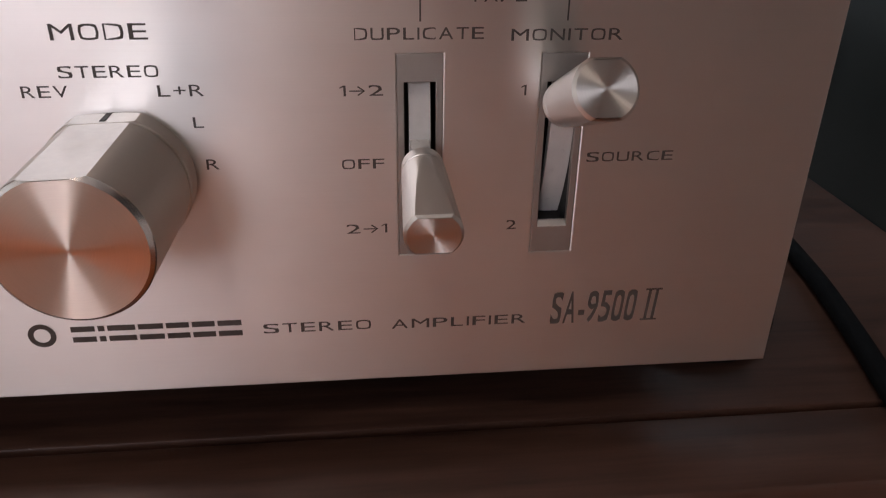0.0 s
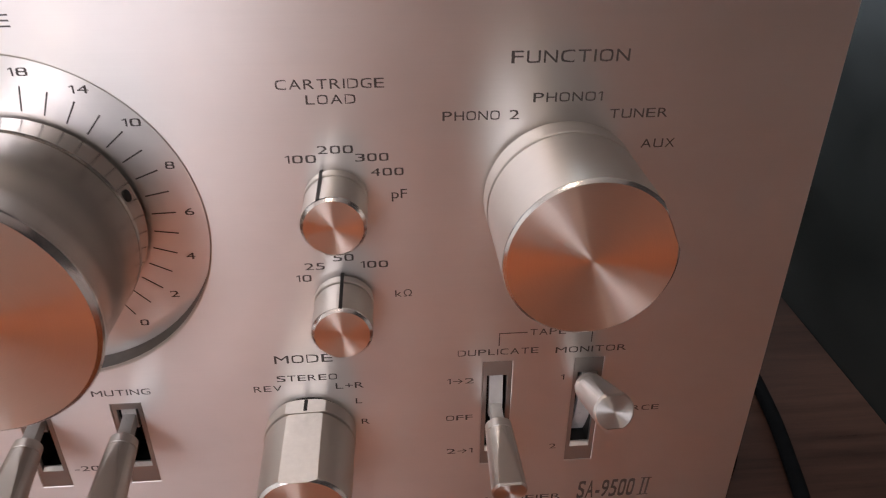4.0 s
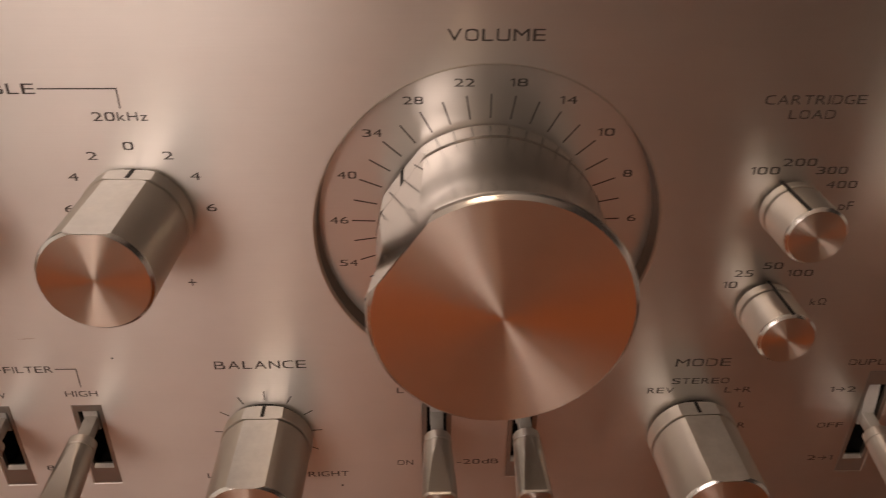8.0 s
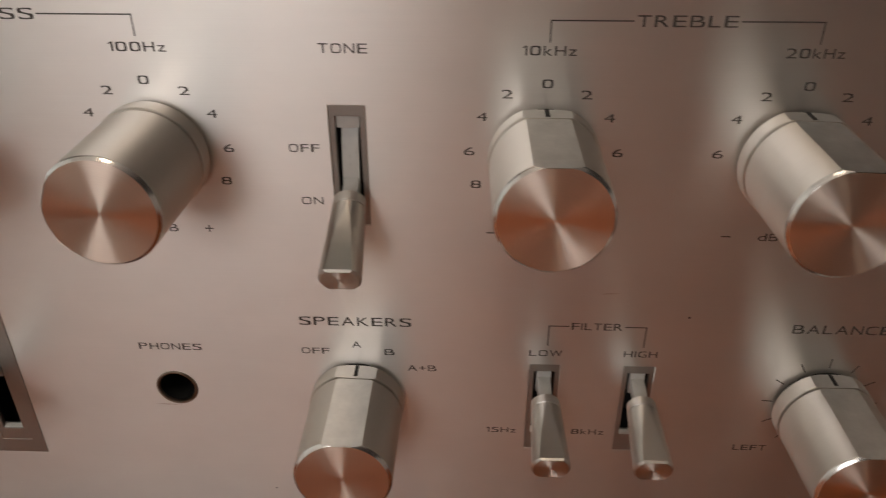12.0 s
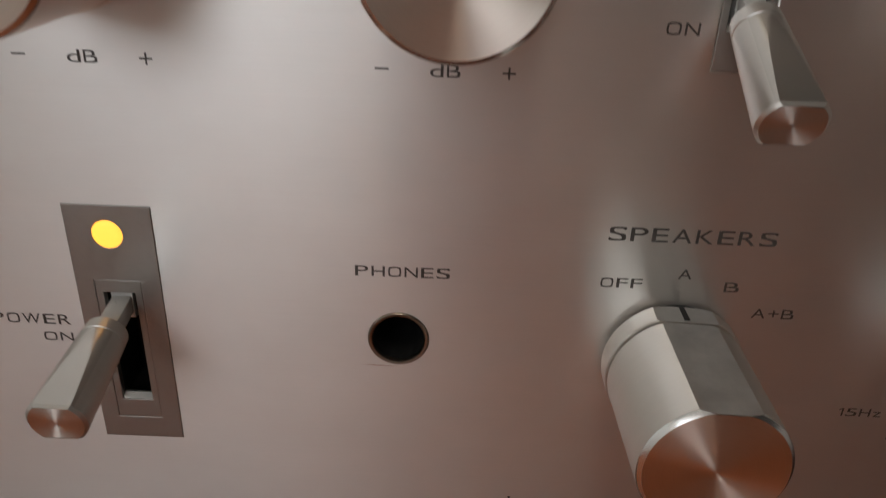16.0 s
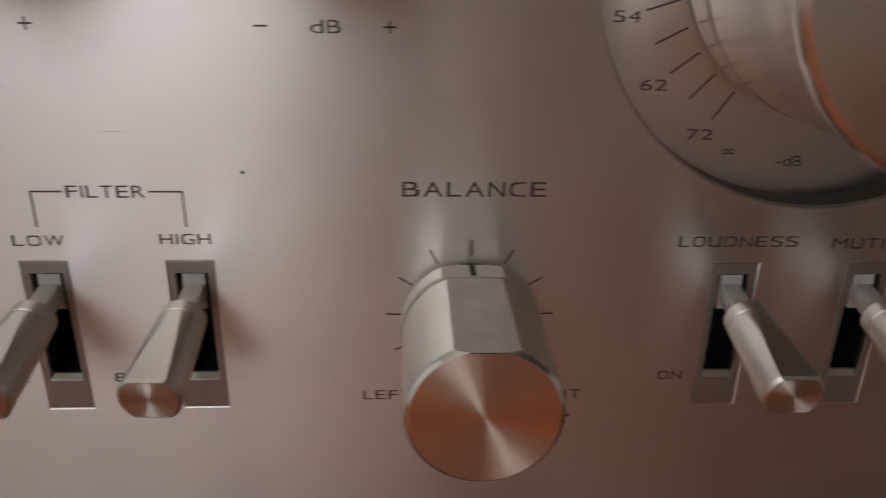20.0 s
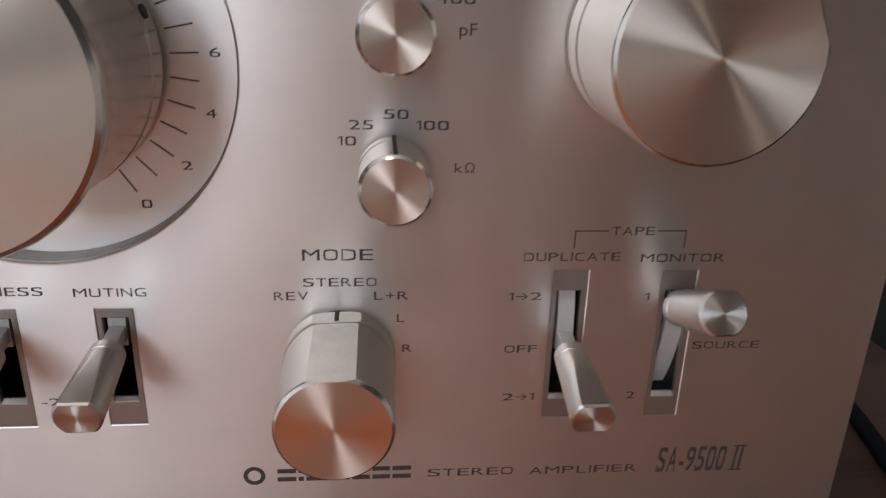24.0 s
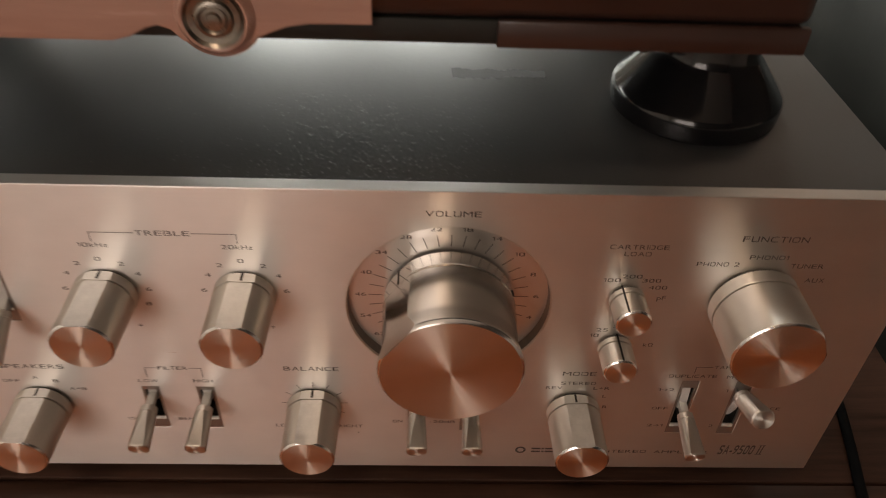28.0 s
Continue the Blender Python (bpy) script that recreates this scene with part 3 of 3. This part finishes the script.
knob("function_knob", 160.0, 94.8, 14.8, 25.6, 66, "large silver function selector knob", collar=6.3, flat=0.9, mark="none")
knob("load_knob", 117.5, 95.6, 5.85, 12.8, -24, "small silver capacitance selector knob", collar=3.4, flat=0.0, mark="line")
knob("load_knob", 117.5, 72.6, 5.85, 12.8, 0, "small silver resistance selector knob", collar=3.4, flat=0.0, mark="line")

# volume knob: collar in the recess, flared waist, broad spun face
VD = 29.0
VA = -54
profile = [(3.3, 20.9), (3.5, 21.5), (3.9, 21.85), (6.0, 21.83), (9.0, 21.77), (12.0, 21.66), (15.0, 21.54), (17.5, 21.46), (19.5, 21.48), (21.0, 21.58), (22.5, 21.78),
           (24.0, 22.05), (25.5, 22.36), (VD - 1.9, 22.68), (VD - 1.5, 22.75), (VD - 1.1, 22.7), (VD - 0.65, 22.45), (VD - 0.3, 22.1), (VD - 0.1, 21.85), (VD - 0.02, 21.75)]
body = lathe(profile, 128, cap_start=True)
for f in body.faces:
    if all(v.co.y < -(VD - 1.6) * MM for v in f.verts):
        f.material_index = 1
VF, VG = 20.75, 20.75
flat_cut(body, VA, VF, VG, 0, VD)
for f in body.faces:
    if len(f.verts) > 8 and f.calc_area() > 1e-4 and abs(f.normal.y) < 0.5:
        f.material_index = 2
vol = part("volume_knob", body, [M_TURNED, M_EDGE, M_MIRROR], amp, "large silver volume knob with one milled flat", pose(VX * MM, 0, VZ * MM), sharp=11)
cb = lathe([(-PT + 1.7, 20.9), (-PT + 2.1, 21.7), (2.7, 21.95), (3.1, 21.7), (3.2, 20.9)], 128, cap_start=True)
flat_cut(cb, VA, VF, VG, 0, VD)
for f in cb.faces:
    if len(f.verts) > 8 and abs(f.normal.y) < 0.5:
        f.material_index = 1
part("collar", cb, [M_TURNED, M_MIRROR], vol, sharp=11)
# added black ring for the shaded gap above the dial floor
part("gap_shade_ring", lathe([(-PT + 0.2, 20.2), (-PT + 1.8, 20.2)], 96), M_BLACK, vol, "black ring added for the shaded gap under the knob")
nb = box(-0.5 * MM, 0.5 * MM, -2.4 * MM, 4.4 * MM, -0.5 * MM, 0.0)
nb.transform(Matrix.Rotation(radians(VA), 4, "Y") @ Matrix.Translation((0, 0, (VF + 0.04) * MM)))
part("pointer_notch", nb, M_GROOVE, vol)
fc = lathe([(VD - 0.03, 21.8), (VD - 0.08, 0.2)], 128, cap_end=True)
flat_cut(fc, VA, VG - 0.15, VG - 0.15, 0, VD)
part("end_face", fc, M_SPUN, vol, "broad spun metal end face")
sc = lathe([(0.0, 1.15), (0.3, 1.15)], 20, cap_start=True, cap_end=True)
a = radians(70)
sc.transform(Matrix.Translation((21.86 * math.sin(a) * MM, -0.6 * MM, 21.86 * math.cos(a) * MM)) @ Matrix.Rotation(a, 4, "Y") @ Matrix.Rotation(radians(-90), 4, "X"))
part("set_screw_hole", sc, M_GROOVE, vol)


# switches
def lever(parent, x, root_y, root_z, tip_y, tip_z, dx, faceted=True, fat=1.0):
    axis = Vector((dx, tip_y - root_y, tip_z - root_z)) * MM
    L = axis.length / MM
    bm = lathe([(d, fat * r) for d, r in ((-0.9, 1.6), (-0.8, 2.5), (-0.4, 2.95), (1.6, 3.1), (1.75, 2.9), (1.9, 3.12), (L - 0.45, 3.8), (L - 0.05, 3.4))], 40, cap_start=True)
    if faceted:
        for side in (0, 180):
            flat_cut(bm, side, 3.14 * fat, (2.95 + (fat - 1) * 3.2) * fat, 2.2, L)
            flat_cut(bm, side, (2.96 + (fat - 1) * 3.2) * fat, (2.68 + (fat - 1) * 3.2) * fat, L - 0.5, L)
        bm.normal_update()
        for f in bm.faces:
            if abs(f.normal.z) > 0.75 and f.calc_area() > 2e-6 and len({round(v.co.x, 7) for v in f.verts}) > 3 or len(f.verts) > 6:
                f.material_index = 1
    q = Vector((0, -1, 0)).rotation_difference(axis).to_matrix().to_4x4()
    m = Matrix.Translation((x * MM, root_y * MM, root_z * MM)) @ q
    h = part("lever", bm, [M_LEVER, M_FLAT], parent, "faceted satin metal lever", m, sharp=14)
    part("lever_neck", box(-1.4 * MM, 1.4 * MM, 0.6 * MM, 7.0 * MM, -1.4 * MM, 1.4 * MM, 0.25 * MM), M_TONGUE, parent, m=m)
    fc = lathe([(L - 0.06, 3.42 * fat), (L - 0.08, 0.1)], 40, cap_end=True)
    near = (2.64 + (fat - 1) * 3.2) * fat if faceted else 3.3
    for side in (0, 180):
        flat_cut(fc, side, near, near, 0, L)
    part("lever_tip", fc, M_TIP, parent, "spun metal tip", m)
    return h


def tongue(parent, x, z0, z1, zr, w=1.55):
    """The light curved strip that slides in the slot with the lever."""
    bm = bmesh.new()
    n, R = 28, 40.0
    rows = []
    for k in range(n + 1):
        z = z0 + (z1 - z0) * k / n
        y = 0.5 + R - math.sqrt(max(0.0, R * R - (z - zr) ** 2))
        if y > 7.5:
            continue
        rows.append([bm.verts.new((v[0] * MM, v[1] * MM, z * MM)) for v in ((x - w, y + 1.6), (x - w, y), (x + w, y), (x + w, y + 1.6))])
    for a, c in zip(rows, rows[1:]):
        for k in range(3):
            bm.faces.new((a[k], a[k + 1], c[k + 1], c[k]))
    return part("switch_tongue", bm, M_TONGUE, parent)


def well(parent, x0, x1, z0, z1, depth=9.0):
    """The dark well behind a slot, open to the front."""
    bm = box(x0 * MM, x1 * MM, 0.6 * MM, depth * MM, z0 * MM, z1 * MM)
    bm.faces.ensure_lookup_table()
    front = min(bm.faces, key=lambda f: f.calc_center_median().y)
    bmesh.ops.delete(bm, geom=[front], context="FACES_ONLY")
    return part("switch_well", bm, M_BLACK, parent)


def slot_sill(parent, x, z):
    """The bright bevelled lower lip of a slot."""
    bm = bmesh.new()
    q = [(0.15, z - 0.05), (0.15, z + 0.2), (1.0, z + 0.8), (1.4, z + 0.8), (1.4, z - 0.05)]
    ends = [[bm.verts.new(((x + s * 2.3) * MM, y * MM, h * MM)) for y, h in q] for s in (-1, 1)]
    for k in range(5):
        bm.faces.new((ends[0][k], ends[0][(k + 1) % 5], ends[1][(k + 1) % 5], ends[1][k]))
    bm.faces.new(ends[0])
    bm.faces.new(ends[1])
    return part("slot_sill", bm, M_SATIN, parent, "bright bevelled lower lip", sharp=10)


for x0, x1, z0, z1, s0, s1, ry, rz, ty, tz, dx in SWITCHES:
    x = (x0 + x1) / 2
    me = from_curve("toggle_switch", [rect(x0 + 0.32, x1 - 0.32, z0 + 0.32, z1 - 0.32), rect(x - 2.35, x + 2.35, s0, s1)], 0.5, 0.1, M_PLATE)
    me.transform(Matrix.Translation((0, 0.7 * MM, 0)))
    sw = part("toggle_switch", me, None, amp, "dark metal toggle switch with a silver lever")
    part("plate_gap", box(x0 * MM, x1 * MM, 1.3 * MM, 1.5 * MM, s1 * MM, z1 * MM), M_BLACK, sw)
    part("plate_gap", box(x0 * MM, x1 * MM, 1.3 * MM, 1.5 * MM, z0 * MM, s0 * MM), M_BLACK, sw)
    well(sw, x - 2.4, x + 2.4, s0 - 0.05, s1 + 0.05)
    up = tz > rz
    tongue(sw, x + (0.55 if up else 0.0), s0 + 0.1 if up else rz - 1.5, s1 - 0.4, rz, 1.75 if up else 1.55)
    slot_sill(sw, x, s0)
    lever(sw, x, ry, rz, ty, tz, dx, True, 1.13 if up else 1.0)

part("slot_cap", box(-88.75 * MM, -84.55 * MM, 0.7 * MM, 2.2 * MM, 100.2 * MM, 102.6 * MM, 0.1 * MM), M_TONGUE, amp, "pale plastic slot cap")
x0, x1, z0, z1 = POWER
x = -168.75
outline = [rect(x0 + 0.15, x1 - 0.15, z0 + 0.15, z1 - 0.15), rect(x - 3.45, x + 3.45, 22.9, 47.7), circle(-169.0, 54.9, 2.25, 40)]
me = from_curve("power_switch", outline, 0.5, 0.1, M_PLATE)
me.transform(Matrix.Translation((0, 0.42 * MM, 0)))
pw = part("power_switch", me, None, amp, "tall power switch plate with amber pilot lamp")
me = from_curve("inner_plate", [rect(x - 3.25, x + 3.25, 23.1, 47.5), rect(x - 2.4, x + 2.4, 26.2, 45.6)], 0.5, 0.1, M_PLATE)
me.transform(Matrix.Translation((0, 0.52 * MM, 0)))
part("inner_plate", me, None, pw)
for a, c in ((z0, 26.1), (45.7, 52.4), (57.4, z1)):
    part("plate_gap", box(x0 * MM, x1 * MM, 1.5 * MM, 1.7 * MM, a * MM, c * MM), M_BLACK, pw)
well(pw, x - 2.45, x + 2.45, 26.15, 45.65)
tongue(pw, x, 41.0, 45.2, 42.6)
slot_sill(pw, x, 26.2)
lever(pw, x, -6.0, 42.2, -22.0, 39.6, 0.0)
part("pilot_lamp", lathe([(-2.0, 2.2), (0.0, 2.2), (0.25, 1.9), (0.38, 1.0), (0.4, 0.2)], 40, cap_end=True), M_LAMP, pw, "glowing amber pilot lamp",
     pose(-169.0 * MM, 0, 54.9 * MM))

# headphone jack
jack = part("headphone_jack", lathe([(-4.0, 4.55), (0.1, 4.55), (0.3, 4.35), (0.25, 4.0), (-0.1, 3.8), (-4.0, 3.75)], 48), M_STEEL, amp,
            "round headphone jack with a dark hole", pose(JX * MM, 0, JZ * MM))
part("jack_hole", lathe([(-0.4, 3.78), (-12.0, 3.6), (-12.0, 0.1)], 48), M_BLACK, jack)

# feet, cover and case of the amplifier
part("top_cover", box(-0.2065, 0.2065, PT * MM, 0.375, 0.1285, 0.1332, 0.0012), M_COVER, amp, "black enamelled top cover with scuffs")
part("chassis", box(-0.2055, 0.2055, (PT + 10.2) * MM, 0.37, 0.002, 0.1284, 0.001), M_SIDE, amp)
part("sub_panel", box(-0.2055, 0.2055, (PT + 6.6) * MM, (PT + 10) * MM, 0.002, 0.1284), M_BLACK, amp)
for fx in (-0.165, 0.165):
    for fy in (0.06, 0.33):
        ft = lathe([(0.0, 14.0), (9.0, 15.0), (13.5, 15.0), (14.0, 14.0)], 40, cap_start=True, cap_end=True)
        ft.transform(Matrix.Rotation(radians(90), 4, "X"))
        part("foot", ft, M_FOOT, amp, "round black foot", pose(fx, fy, SHELF * MM + 0.014))

# ---------------------------------------------------------------- printing on the faceplate
W = [
    ("BASS", -151.0, -138.4, 120.1, 1.9), ("TREBLE", -37.7, -21.3, 119.6, 1.9), ("50Hz", -172.1, -163.6, 114.8, 1.65), ("100Hz", -126.8, -116.9, 114.7, 1.65),
    ("10kHz", -56.2, -47.1, 114.6, 1.65), ("20kHz", -12.5, -2.8, 114.5, 1.65), ("TONE", -90.8, -82.4, 114.7, 1.7), ("OFF", -97.6, -92.0, 96.5, 1.55),
    ("ON", -96.2, -92.1, 85.9, 1.55), ("SPEAKERS", -99.4, -76.2, 58.2, 2.1), ("OFF", -99.6, -93.7, 50.5, 1.55), ("A", -88.8, -86.9, 52.3, 1.55),
    ("B", -82.0, -79.9, 50.5, 1.55), ("A+B", -77.2, -71.1, 46.4, 1.55), ("FILTER", -43.3, -33.0, 58.1, 1.7), ("LOW", -51.6, -44.7, 51.1, 1.55),
    ("HIGH", -31.9, -25.0, 51.3, 1.55), ("15Hz", -60.0, -53.4, 29.4, 1.5), ("8kHz", -41.1, -33.9, 29.4, 1.5), ("PHONES", -134.5, -121.0, 50.8, 1.65),
    ("BALANCE", 1.2, 20.8, 58.5, 2.1), ("LEFT", -4.8, 2.5, 25.9, 1.6), ("RIGHT", 18.8, 28.3, 25.7, 1.6), ("VOLUME", 50.4, 67.4, 128.9, 2.1),
    ("LOUDNESS", 40.2, 57.5, 50.8, 1.6), ("MUTING", 62.5, 74.7, 50.5, 1.6), ("ON", 39.9, 43.6, 28.9, 1.5), ("-20dB", 53.9, 63.7, 28.8, 1.5),
    ("MODE", 101.7, 114.0, 57.3, 2.1), ("STEREO", 101.7, 114.6, 52.1, 1.6), ("REV", 96.5, 102.5, 49.5, 1.6), ("L+R", 114.1, 120.2, 49.4, 1.6),
    ("L", 118.2, 119.6, 44.9, 1.55), ("R", 119.2, 121.0, 38.7, 1.55), ("CARTRIDGE", 108.4, 127.2, 117.2, 1.75), ("LOAD", 113.4, 122.1, 114.4, 1.7),
    ("100", 108.7, 114.3, 103.2, 1.55), ("200", 114.6, 121.1, 104.9, 1.55), ("300", 121.4, 127.5, 103.2, 1.55), ("400", 124.1, 130.2, 100.2, 1.55),
    ("pF", 127.8, 130.7, 95.6, 1.9), ("25", 110.2, 114.1, 80.2, 1.55), ("50", 115.8, 119.9, 82.0, 1.55), ("100", 121.2, 126.6, 80.2, 1.55),
    ("10", 108.3, 111.3, 77.5, 1.55), ("kΩ", 127.8, 131.2, 73.0, 1.6), ("FUNCTION", 149.4, 170.4, 121.2, 2.2), ("PHONO 2", 137.4, 151.3, 110.7, 1.75),
    ("PHONO1", 153.7, 166.3, 113.8, 1.75), ("TUNER", 168.0, 178.8, 110.4, 1.75), ("AUX", 174.6, 181.0, 104.4, 1.75), ("TAPE", 156.3, 164.1, 61.6, 1.6),
    ("DUPLICATE", 140.8, 158.4, 56.7, 1.6), ("MONITOR", 162.2, 177.9, 56.4, 1.6), ("1→2", 138.5, 144.5, 49.0, 1.5), ("OFF", 138.3, 144.4, 38.2, 1.5),
    ("2→1", 138.5, 144.6, 27.8, 1.5), ("1", 164.0, 164.75, 48.7, 1.5), ("2", 162.9, 164.4, 27.7, 1.5), ("SOURCE", 174.5, 187.8, 38.4, 1.5),
    ("STEREO", 124.5, 141.6, 10.7, 1.75), ("AMPLIFIER", 144.9, 167.0, 10.5, 1.75), 
    ("POWER", -188.4, -176.7, 40.5, 1.7), ("ON", -181.2, -176.8, 37.5, 1.5),
]
for word, x0, x1, zc2, cap in W:
    lettering(word, x0, x1, zc2, cap, face)
lettering("SA-9500", 171.2, 185.4, 12.2, 6.0, face, weight=0.012, lean=0.06, square=True, name="model_lettering")
lettering("II", 187.2, 188.9, 12.2, 6.0, face, weight=0.012, lean=0.06, name="model_lettering")
for z, dx in ((15.1, 0.18), (9.3, -0.18)):
    printed_line([(186.8 + dx, z), (189.3 + dx, z)], 0.3, face)
# tone scales
for kx in (-167.3, -121.9, -51.6, -7.3):
    marks = ((0, "0"), (-31, "2"), (31, "2"), (-57, "4"), (57, "4"), (-87, "6"), (87, "6"), (-116, "8"), (116, "8"))
    for ang, word in marks if kx in (-121.9, -51.6) else marks[:7]:
        lx, lz = kx + 13.3 * math.sin(radians(ang)), 95.6 + 13.3 * math.cos(radians(ang))
        lettering(word, lx - 0.95, lx + 0.95, lz, 1.55, face)
    lettering("dB", kx - 1.9 - 0.9, kx + 1.9 - 0.9, 79.6, 1.6, face)
    printed_line([(kx - 9.6, 79.6), (kx - 8.1, 79.6)], 0.25, face)
    printed_line([(kx + 6.4, 79.6), (kx + 7.8, 79.6)], 0.25, face)
    printed_line([(kx + 7.1, 78.95), (kx + 7.1, 80.25)], 0.25, face)
# brackets
for x0, x1, za, zb, g0, g1 in ((-167.5, -121.8, 120.1, 116.6, -151.6, -137.8), (-51.7, -7.3, 119.6, 116.1, -38.3, -20.7),
                               (-47.9, -28.1, 58.1, 53.2, -43.9, -32.4), (149.7, 169.9, 61.6, 58.4, 155.6, 164.8)):
    printed_line([(x0, zb), (x0, za), (g0, za)], 0.24, face)
    printed_line([(g1, za), (x1, za), (x1, zb)], 0.24, face)
# balance scale
for k in range(-5, 6):
    a = radians(k * 29)
    printed_line([(10.9 + 9.9 * math.sin(a), 39.0 + 9.9 * math.cos(a)), (10.9 + 12.0 * math.sin(a), 39.0 + 12.0 * math.cos(a))], 0.26, face)
# maker's mark and wordmark as plain shapes
x = 95.2
for w in (3.6, 1.0, 4.2, 3.8, 3.5, 3.5, 3.7):
    bm = bmesh.new()
    for x0, x1, z0, z1 in ((x, x + w, 11.6, 12.6), (x, x + w, 9.7, 10.7)):
        bm.faces.new([bm.verts.new((q[0] * MM, -0.05 * MM, q[1] * MM)) for q in ((x0, z0), (x1, z0), (x1, z1), (x0, z1))])
    part("wordmark_bar", bm, M_INK, face)
    x += w + 0.45
part("emblem", lathe([(0.05, 2.1), (0.05, 1.25)], 40), M_INK, face, "dark ring emblem", pose(90.8 * MM, 0, 11.2 * MM))

# ---------------------------------------------------------------- component on top
comp = empty("wooden_console", pose(0, 0, 0.1332), "red-brown wooden audio console standing on black feet", "console")
FY, FZ = -0.015, 0.188 - 0.1332
part("plinth", box(-0.30, 0.1405, FY + 0.003, 0.192, FZ + 0.0066, FZ + 0.075, 0.003, segs=3), M_DARKWOOD, comp, "glossy dark brown wooden plinth")
part("base_slab", box(-0.298, 0.1395, FY + 0.004, 0.190, FZ, FZ + 0.0064, 0.001), M_SIDE, comp, "black base slab")
part("lower_rail", box(0.066, 0.1402, FY + 0.0015, FY + 0.0036, FZ + 0.0004, FZ + 0.0072, 0.0006), M_DARKWOOD, comp, "dark brown lower rail")
fz = FZ * 1000
outline = [(-300, fz + 1.2), (-23, fz + 1.2), (-19, fz + 2.2), (-15, fz + 4.4), (-12, fz + 5.2), (-9, fz + 4.2), (-6.5, fz + 1.5), (7.7, fz + 0.8), (10.5, fz + 2.6),
           (13.3, fz + 4.0), (17.5, fz + 5.6), (22.5, fz + 6.4), (36.6, fz + 6.6), (36.6, fz + 75.2), (-300, fz + 75.2)]
me = from_curve("front_panel", [outline], 1.2, 0.4, M_PLINTH)
me.transform(Matrix.Translation((0, FY + 0.0012, 0)))
part("front_panel", me, None, comp, "glossy pinkish brown wooden front panel with a scalloped lower edge")
BX, BZ = 1.5, FZ * 1000 + 7.5
boss = part("boss", lathe([(-0.8, 10.5), (0.2, 9.4), (1.0, 8.7), (2.2, 8.1), (2.6, 7.6), (2.4, 6.8)], 64), M_PLINTH, comp, "rounded wooden boss",
            pose(BX * MM, FY, BZ * MM))
part("medallion", lathe([(2.2, 7.2), (2.9, 6.8), (2.2, 6.0), (2.0, 4.6), (2.8, 4.2), (3.0, 3.4), (2.4, 2.8), (2.5, 1.8), (3.3, 1.5), (3.4, 0.1)], 48), M_STEEL, boss,
     "round metal medallion")
for fx in (-0.16, 0.1465):
    for fy in (0.062, 0.155):
        ft = lathe([(0.0, 27.0), (0.6, 28.6), (1.8, 29.6), (7.0, 30.0), (8.5, 29.7), (9.8, 28.9), (22.0, 18.9), (23.5, 18.1), (25.5, 17.7), (FZ * 1000 + 0.5, 17.5)], 48,
                   cap_start=True, cap_end=True)
        ft.transform(Matrix.Rotation(radians(-90), 4, "X"))
        part("foot", ft, M_FOOT, comp, "tapered glossy black foot", pose(fx, fy, 0))

# scuff and grit on the amplifier's top cover
rnd = random.Random(5)
top = 0.1332 + 0.00006
bm = bmesh.new()
upper = [(60.0 + k * 0.72, 86.8 + 0.5 * math.sin(k * 0.4) + rnd.uniform(-0.7, 0.5)) for k in range(51)]
lower = [(60.6 + k * 0.71, 79.2 + (1.7 if k > 26 else 0.5 * math.sin(k)) + rnd.uniform(-0.6, 0.7)) for k in range(51)]
vs = [(bm.verts.new((a[0] * MM, a[1] * MM, top)), bm.verts.new((c[0] * MM, c[1] * MM, top))) for a, c in zip(upper, lower)]
for (a, c), (d, e) in zip(vs, vs[1:]):
    bm.faces.new((a, c, e, d))
part("scuff", bm, plain("scuffed_enamel", (0.03, 0.028, 0.03), 0.62, 0, 0.6, 420), amp, "dull dark scuff mark")
verts, faces = [], []
for k in range(1150):
    cx, cy = rnd.gauss(36, 27) * MM, (6.6 + 58 * rnd.random() ** 1.8) * MM
    if rnd.random() < 0.12:
        cx = rnd.uniform(-150, 90) * MM
    r = rnd.uniform(0.14, 0.34) * MM
    slant, n = radians(rnd.gauss(-48, 14)), len(verts)
    for j in range(6):
        a = 1.0472 * j + rnd.uniform(-0.3, 0.3)
        u, v = 1.9 * r * math.cos(a), r * math.sin(a)
        verts.append((cx + u * math.cos(slant) - v * math.sin(slant), cy + u * math.sin(slant) + v * math.cos(slant), 0.13319))
    verts.append((cx, cy, 0.1332 + r * rnd.uniform(0.15, 0.4)))
    faces += [(n + j, n + (j + 1) % 6, n + 6) for j in range(6)]
me = bpy.data.meshes.new("grit")
me.from_pydata(verts, [], faces)
me.materials.append(M_COVER)
me.polygons.foreach_set("use_smooth", [True] * len(me.polygons))
tagged(part("grit", me, None, amp, "fine black pimples in the enamel"), kind="stuff")


# fine scratches and specks of dirt on the faceplate
for sx, sz, sl, sa in ((-131.0, 34.6, 6.2, -1.0), (-36.4, 66.2, 4.4, 2.0)):
    dx, dz = sl / 2 * math.cos(radians(sa)), sl / 2 * math.sin(radians(sa))
    bm = bmesh.new()
    pts = [(sx - dx, sz - dz), (sx, sz - dz * 0.2 - 0.06), (sx + dx, sz + dz), (sx, sz - dz * 0.2 + 0.05)]
    bm.faces.new([bm.verts.new((px * MM, -0.02 * MM, pz * MM)) for px, pz in pts])
    part("scratch", bm, M_EDGE, face, "fine bright scratch")
for sx, sz, sr in ((26.6, 21.8, 0.3), (-19.9, 60.8, 0.25), (-109.5, 9.0, 0.22)):
    part("speck", lathe([(0.02, sr), (0.12, sr * 0.4)], 8, cap_end=True), M_GROOVE, face, m=pose(sx * MM, 0, sz * MM))
